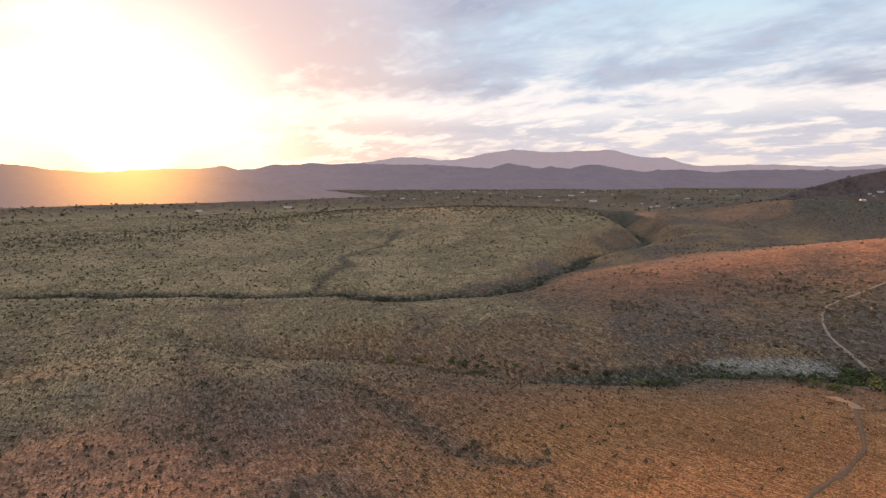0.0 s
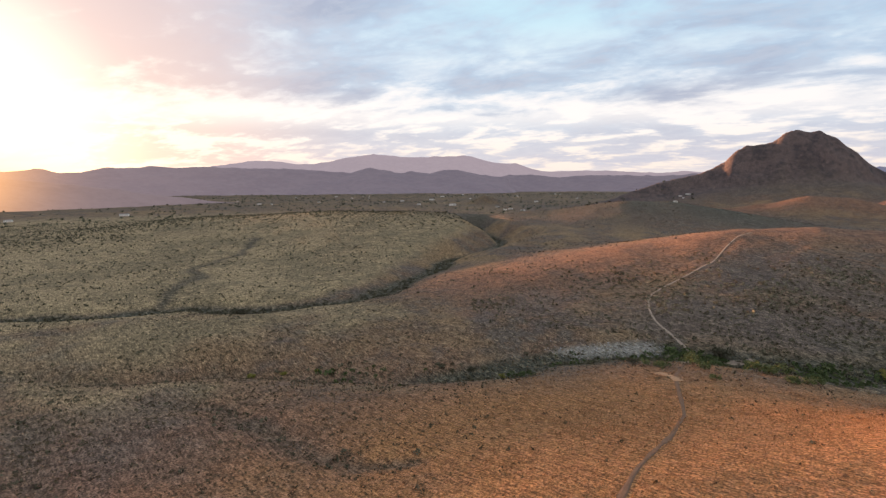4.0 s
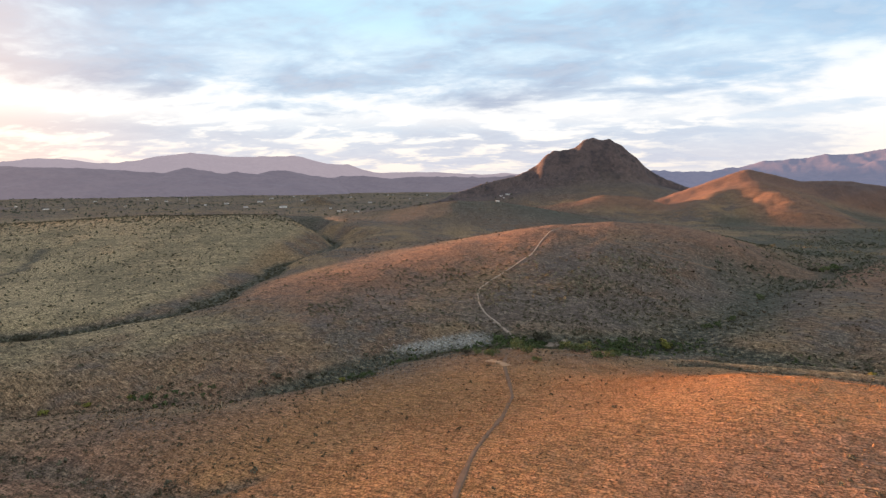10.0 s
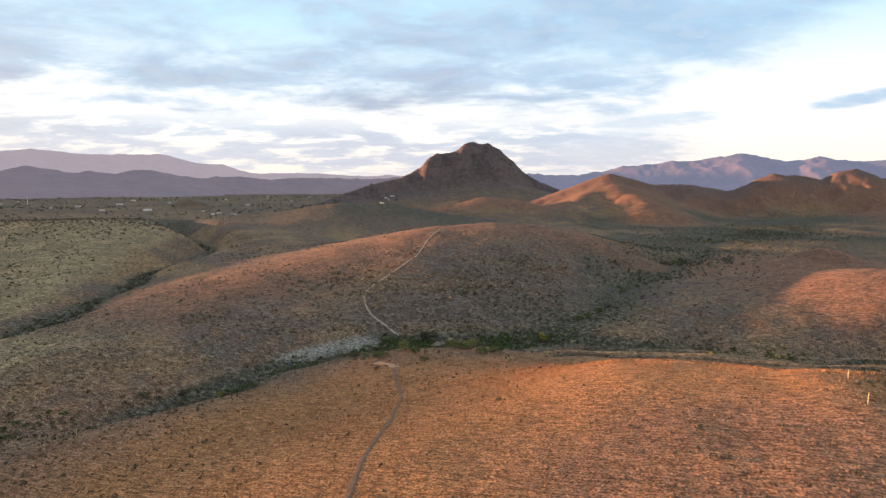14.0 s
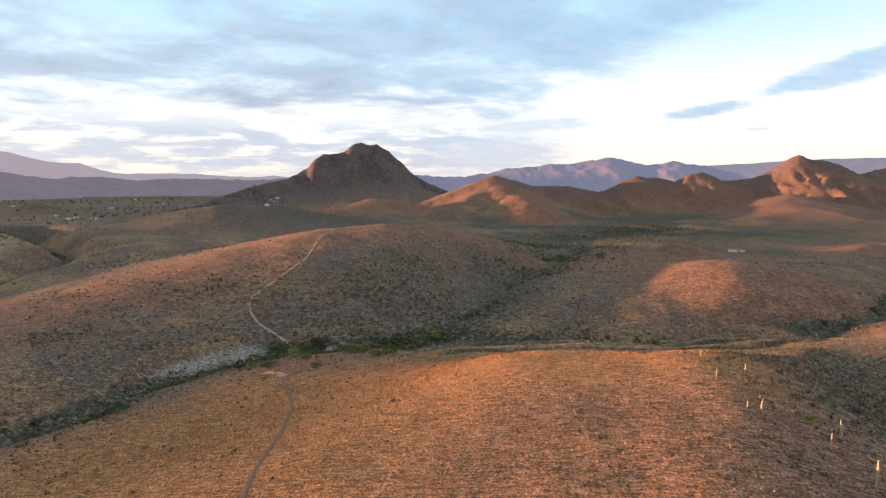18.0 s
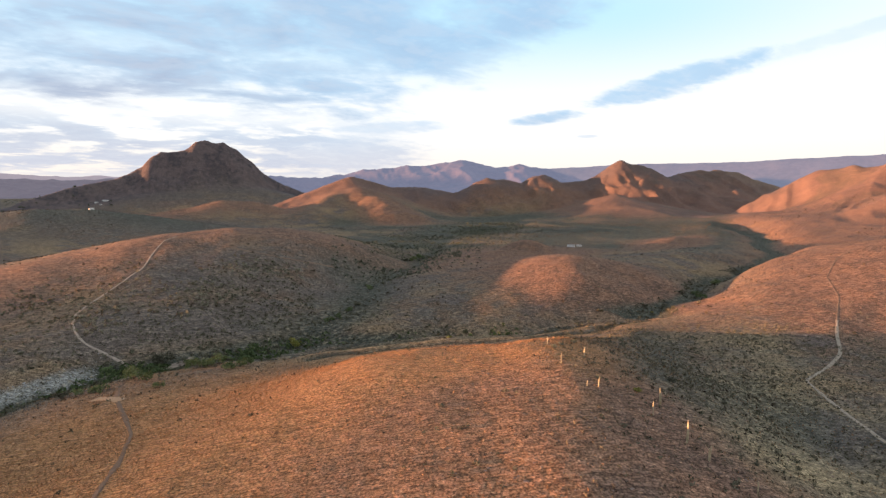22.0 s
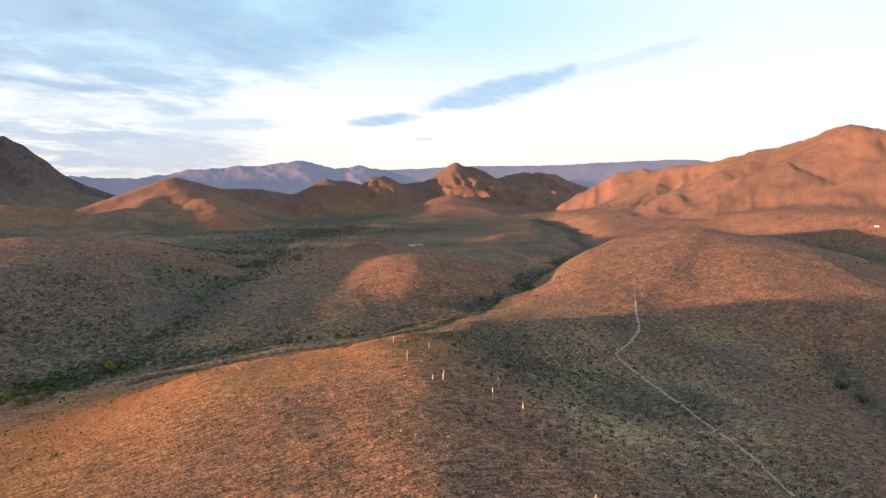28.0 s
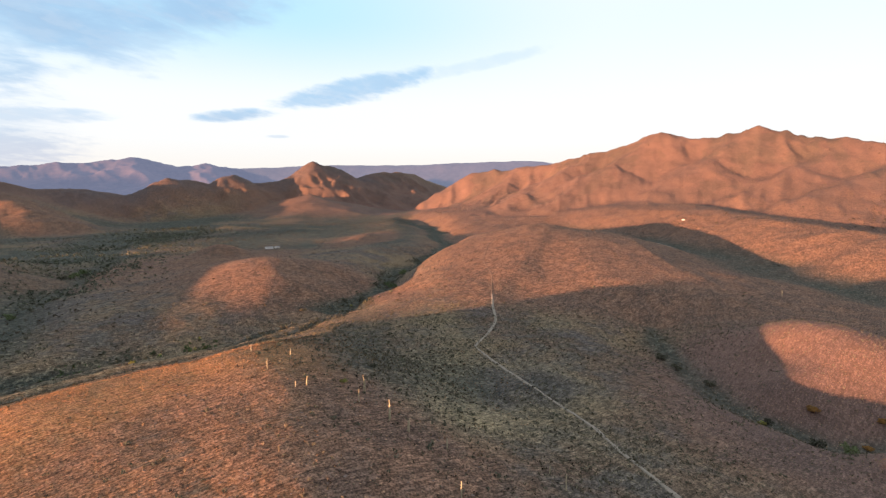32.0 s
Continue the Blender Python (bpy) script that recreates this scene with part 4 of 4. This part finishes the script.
scatter("bank_scrub", "dark scrub along the cut bank of the wash",
        places(900, 205, 310, -53, -8, lambda x, y, c: np.clip(1.7 * np.maximum(near(x, y, BANK, 4.0), 0.8 * near(x, y, TERRACE, 3.0)) - 0.5, 0, 1) * (0.3 + 0.7 * patchy(x, y, 14)), 40), BUSHES, (0.3, 0.8), GREYBUSH)
scatter("gully_scrub", "dark scrub packed along the winding gully",
        places(1500, 270, 800, 14, 86, lambda x, y, c: np.clip(1.6 * near(x, y, GULLY, 4.5) - 0.4, 0, 1) * 2.4 * patchy(x, y, 30), 44), BUSHES, (0.6, 1.2), GREYBUSH)
scatter("dry_grass", "tawny tufts of dry grass on the near hill",
        places(62000, 46, 215, -72, 45, lambda x, y, c: (0.10 + c["straw"]) * (1 - 0.75 * c["red"]) * (0.25 + 0.75 * patchy(x, y, 9))), GRASS, (0.16, 0.36), STRAW)
scatter("pale_grass", "bleached grass tufts between the scrub",
        places(40000, 50, 310, -106, 88, lambda x, y, c: (0.55 - 0.5 * c["straw"]) * patchy(x, y, 25)), GRASS, (0.20, 0.50), PALEGRASS)
scatter("slope_brush", "low grey brush over the shaded near slope",
        places(13000, 62, 270, -106, -42, lambda x, y, c: (0.2 + 0.8 * patchy(x, y, 16)) * (1 - 0.8 * c["straw"]) * (1 - 0.7 * c["red"])), SMALL_BUSHES, (0.16, 0.46), OLIVEBRUSH)
scatter("west_brush", "low brown brush over the near western slope",
        places(4600, 55, 240, 18, 88, lambda x, y, c: (0.15 + 0.85 * patchy(x, y, 20)) * (1 - 0.6 * c["straw"])), SMALL_BUSHES, (0.16, 0.44), BROWNBUSH)
scatter("west_bushes", "dark round bushes dotted over the western slope",
        places(850, 84, 235, 22, 88, lambda x, y, c: 0.3 + 0.5 * patchy(x, y, 26) + 0.9 * near(x, y, ARROYO_1, 6) + 0.9 * near(x, y, ARROYO_2, 7)), BUSHES, (0.30, 0.62), BROWNBUSH)
scatter("slope_scrub", "dark scrub dotted over the pale grassy hill",
        places(18500, 290, 1000, 16, 88, lambda x, y, c: (0.2 + 0.8 * c["olive"]) * (0.35 + 0.65 * patchy(x, y, 120))), FAR_BUSHES, (0.35, 0.8), SAGE)
scatter("crest_scrub", "dark scrub standing along the crown of the pale hill",
        places(2600, 540, 860, 24, 84, lambda x, y, c: near(x, y, HILL_C, 70), 8), FAR_BUSHES, (0.7, 1.4), GREYBUSH)
scatter("hill_scrub", "sparse scrub on the middle hills",
        places(15000, 280, 950, -106, 20, lambda x, y, c: 0.75 * patchy(x, y, 90) * (1 - 0.8 * c["red"]) * (1 - 0.85 * near(x, y, HILL_D, 60))), FAR_BUSHES, (0.35, 0.75), TWIG)
scatter("basin_trees", "grey-green low trees filling the shaded basin",
        places(2600, 360, 1000, -42, -18, lambda x, y, c: 1.3 * near(x, y, GROVE, 48) * patchy(x, y, 45)), TREES_FAR, (0.7, 1.5), BASIN)
scatter("foot_brush", "pale clumps of brush at the foot of the middle hill",
        places(420, 262, 350, -15, 6, lambda x, y, c: 0.9 * patchy(x, y, 30) ** 2 * near(x, y, [(4, 290, 0), (-4, 305, 0), (-12, 330, 0)], 34), 12), BUSHES, (0.5, 1.2), PALEBRUSH)
scatter("foot_scrub", "dark rounded scrub over the shaded face of the middle hill",
        places(2400, 232, 400, -16, 24, lambda x, y, c: (0.15 + 0.85 * patchy(x, y, 24) ** 2) * np.clip((372 - np.hypot(x, y)) / 60, 0, 1) * np.clip(1.3 - c["red"], 0, 1)), BUSHES, (0.4, 0.95), GREYBUSH)
scatter("grove_brush", "pale brush between the trees of the basin",
        places(3400, 370, 1000, -40, -18, lambda x, y, c: near(x, y, GROVE, 55) * patchy(x, y, 40), 8), FAR_BUSHES, (0.5, 1.0), PALEBRUSH)
scatter("plain_trees", "scattered dark trees on the far plain",
        places(3800, 900, 2900, 2, 86, lambda x, y, c: 0.25 + 0.7 * patchy(x, y, 300)), FAR_BUSHES, (1.6, 3.2), BASIN)
scatter("mountain_scrub", "thin scrub in the folds of the red mountain",
        places(2200, 600, 1150, -106, -60, lambda x, y, c: patchy(x, y, 80) ** 2), FAR_BUSHES, (0.5, 1.0), TWIG)
scatter("field_stones", "loose weathered stones on the bare red slope",
        places(2600, 55, 260, -106, -30, lambda x, y, c: 0.15 + 0.7 * c["red"]), STONES, (0.10, 0.26), STONE, 0.1)
scatter("wash_stones", "pale boulders and cobbles in the dry wash bed",
        places(420, 160, 250, 0, 22, lambda x, y, c: c["sand"], 60), STONES, (0.12, 0.34), COBBLE, 0.1)

# ---------------------------------------------------------------- single things


def part(name, bm, mat, parent, label=""):
    me = bpy.data.meshes.new(name)
    bm.to_mesh(me), bm.free()
    me.materials.append(mat)
    ob = new(name, me)
    ob.parent = parent
    return tagged(ob, label) if label else ob


def spot(az, d):
    x, y = (float(v) for v in at(az, d))
    return x, y, float(on_land(np.array([x]), np.array([y]))[0])


def tube(bm, pts, radii, sides=8, rib=0.0):
    """A closed tube through pts; rib: how deep its flutes are."""
    rings, n = [], sides * (2 if rib else 1)
    for k, (p, r) in enumerate(zip(pts, radii)):
        p = Vector(p)
        d = (Vector(pts[min(k + 1, len(pts) - 1)]) - Vector(pts[max(k - 1, 0)])).normalized()
        e = d.orthogonal().normalized() if abs(d.z) < 0.95 else Vector((1, 0, 0))
        e = (e - d * e.dot(d)).normalized()
        f = d.cross(e)
        ring_v = []
        for i in range(n):
            a, q = 2 * math.pi * i / n, r * (1 - rib * (i % 2))
            ring_v.append(bm.verts.new(p + e * (math.cos(a) * q) + f * (math.sin(a) * q)))
        rings.append(ring_v)
    for lo, hi in zip(rings, rings[1:]):
        for i in range(n):
            bm.faces.new((lo[i], lo[(i + 1) % n], hi[(i + 1) % n], hi[i]))
    bm.faces.new(rings[0][::-1]), bm.faces.new(rings[-1])
    return bm


def cactus(az, d, tall, stems, seed, label):
    rng = random.Random(seed)
    x, y, z = spot(az, d)
    base = new("columnar_cactus")
    base.location = (x, y, z - 0.15)
    for k in range(stems):
        a, off = rng.uniform(0, 6.28), 0.0 if k == 0 else rng.uniform(0.22, 0.36)
        h = tall * (1.0 if k == 0 else rng.uniform(0.62, 0.92))
        dx, dy, lean = off * math.cos(a), off * math.sin(a), rng.uniform(-0.06, 0.06)
        pts = [(dx * min(1, 0.2 + t * 5), dy * min(1, 0.2 + t * 5), 0) if t == 0 else (dx * min(1.0, 0.3 + t * 4) + lean * h * t, dy * min(1.0, 0.3 + t * 4), h * t)
               for t in (0, 0.08, 0.2, 0.4, 0.6, 0.8, 0.92, 0.98, 1.0)]
        r = 0.105 * rng.uniform(0.9, 1.2)
        part("stem", tube(bmesh.new(), pts, [r * s for s in (0.8, 0.9, 1, 1.05, 1.05, 1, 0.85, 0.55, 0.2)], 8, 0.16), CACTUS, base)
    return tagged(base, label, "cactus", "columnar cacti on the slope")


ONE, TWO, MANY = "tall single-stemmed pale columnar cactus on dry ground", "pale columnar cactus with two upright stems", "cluster of pale upright cactus stems"
for n, (az, d, tall, stems) in enumerate([(-42.7, 130, 2.8, 1), (-45.1, 141, 2.7, 1), (-46.7, 119, 2.4, 3), (-52.2, 114, 3.3, 1), (-52.8, 122, 4.1, 3), (-55.5, 107, 4.7, 2), (-57.7, 103, 3.2, 2), (-62.0, 98.5, 2.6, 1), (-45.5, 118, 1.5, 1),
                                          (-73.5, 102, 2.0, 1), (-75.3, 96, 3.4, 1), (-63.6, 82, 3.6, 1), (-41.2, 152, 2.2, 1), (-83.4, 96, 2.0, 1), (-94.5, 338, 3.0, 1), (30.5, 186, 2.6, 1), (33.0, 165, 2.2, 1)]):
    cactus(az, d, tall, stems, n, ONE if stems == 1 else TWO if stems == 2 else MANY)


def leafy(seed, wide, tall, leaf, count, gaps=0.5):
    """A crown of leaf sprays gathered in lumps, as a bmesh."""
    rng = np.random.RandomState(seed)
    bm = bmesh.new()
    lumps = [(rng.uniform(-0.62, 0.62) * wide, rng.uniform(-0.62, 0.62) * wide, rng.uniform(0.30, 0.72) * tall, rng.uniform(0.32, 0.55)) for _ in range(9)]
    for _ in range(count):
        cx, cy, cz, cr = lumps[rng.randint(9)]
        d = rng.normal(size=3)
        d /= np.linalg.norm(d)
        c = np.array([cx, cy, cz]) + d * np.array([wide, wide, tall * 0.6]) * cr * rng.uniform(gaps, 1.0)
        c[2] = max(c[2], 0.08)
        u = rng.normal(size=3) + d * 0.5
        u /= np.linalg.norm(u)
        v = np.cross(u, rng.normal(size=3))
        v /= np.linalg.norm(v)
        s = leaf * rng.uniform(0.6, 1.3)
        bm.faces.new([bm.verts.new(c + q) for q in (-u * s, v * s * 0.55, u * s, -v * s * 0.55)])
    return bm


def bush(name, label, mat, seed, wide, tall, leaf=0.26, count=420):
    top = new(name)
    rng = random.Random(seed)
    limbs = bmesh.new()
    for k in range(5):
        a, out = rng.uniform(0, 6.28), rng.uniform(0.2, 0.6) * wide
        tube(limbs, [(0, 0, -0.2), (out * 0.25 * math.cos(a), out * 0.25 * math.sin(a), tall * 0.2), (out * math.cos(a), out * math.sin(a), tall * 0.6)], (0.09, 0.07, 0.03), 5)
    part("trunk", limbs, BARK, top)
    part("crown", leafy(seed, wide, tall, leaf, count), mat, top)
    return tagged(top, label, "bush")


GREEN_LABEL = "dense green mesquite bush beside the dry wash"
kinds = {"green": [bush("green_bush", GREEN_LABEL, LEAF, 60 + k, 2.6, 3.0) for k in range(3)],
         "dim": [bush("grey_green_bush", "grey-green thorn bush with a ragged crown", GREYBUSH, 70 + k, 2.2, 2.2) for k in range(2)],
         "yellow": [bush("yellow_bush", "bright yellow-green flowering bush", YELLOW, 80 + k, 2.0, 2.2) for k in range(2)],
         "pale": [bush("pale_bush", "pale straw-coloured dry bush on the slope", PALEBRUSH, 85 + k, 1.9, 1.8) for k in range(2)],
         "rust": [bush("rusty_bush", "orange-leaved round bush on stony ground", RUST, 90 + k, 1.4, 1.3) for k in range(2)]}
groups = {"green": "green bushes along the wash", "dim": "grey-green bushes", "yellow": "yellow bushes", "pale": "pale dry bushes", "rust": "rusty bushes"}
PLANTED = (
    ("green", 1.2, 203, 1.65), ("green", 0.2, 196, 0.9), ("green", -0.9, 184, 0.8), ("green", 3.8, 192, 0.9), ("green", 4.7, 194, 0.8), ("green", 5.6, 196, 0.8), ("green", -4.2, 208, 1.35), ("green", -5.3, 209, 1.3),
    ("green", -6.4, 212, 1.3), ("green", -7.0, 197, 0.9), ("green", -7.7, 198, 0.9), ("green", -8.4, 201, 0.9), ("green", -9.1, 204, 0.9), ("green", -3.8, 226, 1.0), ("dim", -1.3, 229, 1.8), ("dim", -0.9, 232, 1.0), ("dim", 7.0, 198, 1.0),
    ("green", -17.5, 268, 1.1), ("green", -18.5, 275, 1.0), ("green", -19.4, 288, 1.0), ("dim", -20.5, 305, 1.2), ("green", -26.5, 470, 1.6), ("green", -27.3, 486, 1.8), ("dim", -25.6, 455, 1.4), ("green", -22.0, 350, 1.2),
    ("yellow", -13.9, 243, 1.45), ("yellow", -13.6, 247, 0.8), ("yellow", -30.5, 236, 0.8), ("dim", 48.6, 285, 1.7), ("dim", 47.9, 287, 1.2), ("yellow", 47.7, 200, 0.8), ("yellow", 44.4, 196, 0.75), ("yellow", 41.0, 194, 0.5),
    ("yellow", 20.6, 187, 0.8), ("green", 19.5, 186, 0.8), ("green", 18.4, 185, 0.8), ("green", 17.3, 186, 0.7), ("dim", 24.0, 189, 0.9), ("dim", 27.5, 190, 0.9),
    ("rust", -97.5, 186, 1.25), ("rust", -102.4, 192, 1.15), ("rust", -101.6, 178, 0.9), ("yellow", -93.6, 172, 0.6),
    ("dim", -50.9, 322, 0.95), ("yellow", -51.6, 318, 0.6), ("dim", -46.6, 298, 0.8), ("green", -56.1, 362, 1.3), ("green", -55.6, 380, 1.2), ("green", -57.0, 410, 1.5), ("yellow", -50.6, 125, 0.5), ("dim", -53.8, 146, 0.55), ("pale", -44.0, 160, 0.7), ("pale", -46.6, 124, 0.5), ("pale", -41.9, 146, 0.6), ("pale", -50.7, 324, 0.7), ("pale", -55.9, 331, 0.9), ("pale", -42.6, 152, 0.5), ("pale", -58.6, 148, 0.6), ("pale", -57.0, 176, 0.7),
    ("dim", -86.0, 216, 1.0), ("dim", -84.5, 226, 1.1), ("dim", -89.0, 203, 1.0), ("dim", -98.0, 160, 1.0), ("green", -100.5, 158, 0.9), ("dim", -94.0, 176, 1.0), ("dim", 58.5, 96, 0.5), ("yellow", 61.5, 88, 0.5), ("yellow", 55.6, 92, 0.5), ("rust", 63.0, 91, 0.6),
)
count = {k: 0 for k in kinds}
for n, (kind, az, d, size) in enumerate(PLANTED):
    x, y, z = spot(az, d)
    src, count[kind] = kinds[kind][count[kind] % len(kinds[kind])], count[kind] + 1
    if count[kind] <= len(kinds[kind]):
        ob = src
    else:
        ob = copy_thing(src, Matrix())
    ob.matrix_basis = Matrix.LocRotScale((x, y, z), Euler((0, 0, n * 1.7)), (size, size, size))
    tagged(ob, group=groups[kind])


def box(bm, x0, x1, y0, y1, z0, z1):
    v = [bm.verts.new(p) for p in ((x0, y0, z0), (x1, y0, z0), (x1, y1, z0), (x0, y1, z0), (x0, y0, z1), (x1, y0, z1), (x1, y1, z1), (x0, y1, z1))]
    for f in ((3, 2, 1, 0), (4, 5, 6, 7), (0, 1, 5, 4), (1, 2, 6, 5), (2, 3, 7, 6), (3, 0, 4, 7)):
        bm.faces.new([v[i] for i in f])
    return bm


def house(long, wide, tall, gable, label):
    """A low house: wall, roof, windows with frames, door."""
    top = new("house")
    part("wall", box(bmesh.new(), -long / 2, long / 2, -wide / 2, wide / 2, -1.5, tall), PLASTER, top)
    roof = bmesh.new()
    if gable:
        a, b, h = long / 2 + 0.4, wide / 2 + 0.5, tall + wide * 0.22
        pts = [(-a, -b, tall), (a, -b, tall), (a, 0, h), (-a, 0, h), (-a, b, tall), (a, b, tall)]
        v = [roof.verts.new(p) for p in pts] + [roof.verts.new((p[0], p[1], p[2] + 0.2)) for p in pts]
        for f in ((0, 1, 2, 3), (3, 2, 5, 4), (6, 9, 8, 7), (9, 10, 11, 8), (0, 6, 7, 1), (4, 5, 11, 10), (0, 3, 9, 6), (3, 4, 10, 9), (1, 7, 8, 2), (2, 8, 11, 5)):
            roof.faces.new([v[i] for i in f])
    else:
        box(roof, -long / 2 - 0.3, long / 2 + 0.3, -wide / 2 - 0.3, wide / 2 + 0.3, tall, tall + 0.35)
    part("roof", roof, ROOFING if gable else PLASTER, top)
    for side in (-1, 1):
        y = side * wide / 2
        for k in range(int(long // 4)):
            x = -long / 2 + 2 + 4 * k
            if side < 0 and k == 1:
                part("door", box(bmesh.new(), x - 0.5, x + 0.5, y - 0.06, y + 0.06, 0, 2.05), BARK, top)
                continue
            w = part("window", box(bmesh.new(), x - 0.75, x + 0.75, y - 0.05, y + 0.05, 0.9, 2.1), PLASTER, top)
            part("pane", box(bmesh.new(), x - 0.65, x + 0.65, y - 0.08, y + 0.08, 1.0, 2.0), GLASS_DARK, w)
    return tagged(top, label, "house", "houses on the plain")


HOUSES = [house(16, 9, 3.2, True, "low pale house with a pitched grey roof"), house(13, 10, 3.4, False, "flat-roofed pale house on the plain"), house(26, 12, 4.2, True, "long pale shed with a grey roof")]
SITES = ((2.9, 1215), (3.6, 800), (2.5, 1240), (3.2, 1235), (20.5, 1180), (19.9, 1225), (24.2, 1900), (23.4, 1880), (46.1, 1590), (44.9, 1570), (35.6, 2300), (26.1, 1420), (29.7, 1440), (18.6, 1150), (27.2, 2200), (25.0, 2500), (19.2, 2250),
         (38.4, 2250), (21.3, 1320), (48.1, 1850), (64.7, 2150), (66.4, 1110), (15.3, 2600), (58.0, 1190), (11.1, 2500), (14.8, 2550), (31.5, 1750), (33.4, 1620), (40.2, 1680), (17.2, 1700), (13.0, 2000), (22.4, 2350), (28.3, 1850), (36.8, 2050), (42.5, 2150), (-43.4, 575), (-44.2, 580), (-85.9, 652))
for n, (az, d) in enumerate(SITES):
    x, y, z = spot(az, d)
    ob = HOUSES[n % 3] if n < 3 else copy_thing(HOUSES[(n * 7) % 3], Matrix())
    s = (0.40 + 0.3 * ((n * 29) % 10) / 10) * (0.6 if 1200 < d < 1245 else 1) if d > 1000 else 0.4 if d > 750 else 0.30 if az > -80 else 0.2
    ob.matrix_basis = Matrix.LocRotScale((x, y, z + 0.3), Euler((0, 0, radians(az + (n * 37) % 60 - 30))), (s, s, s))

# slender mast among the houses
x, y, z = spot(35.0, 1900)
mast = new("radio_mast")
mast.location = (x, y, z)
part("pole", tube(bmesh.new(), [(0, 0, -1), (0, 0, 12), (0, 0, 24)], (0.7, 0.55, 0.4), 8), PLASTER, mast)
part("foot", box(bmesh.new(), -1.4, 1.4, -1.4, 1.4, -1.2, 0.6), PLASTER, mast)
tagged(mast, "slender white mast standing among far houses", "mast")
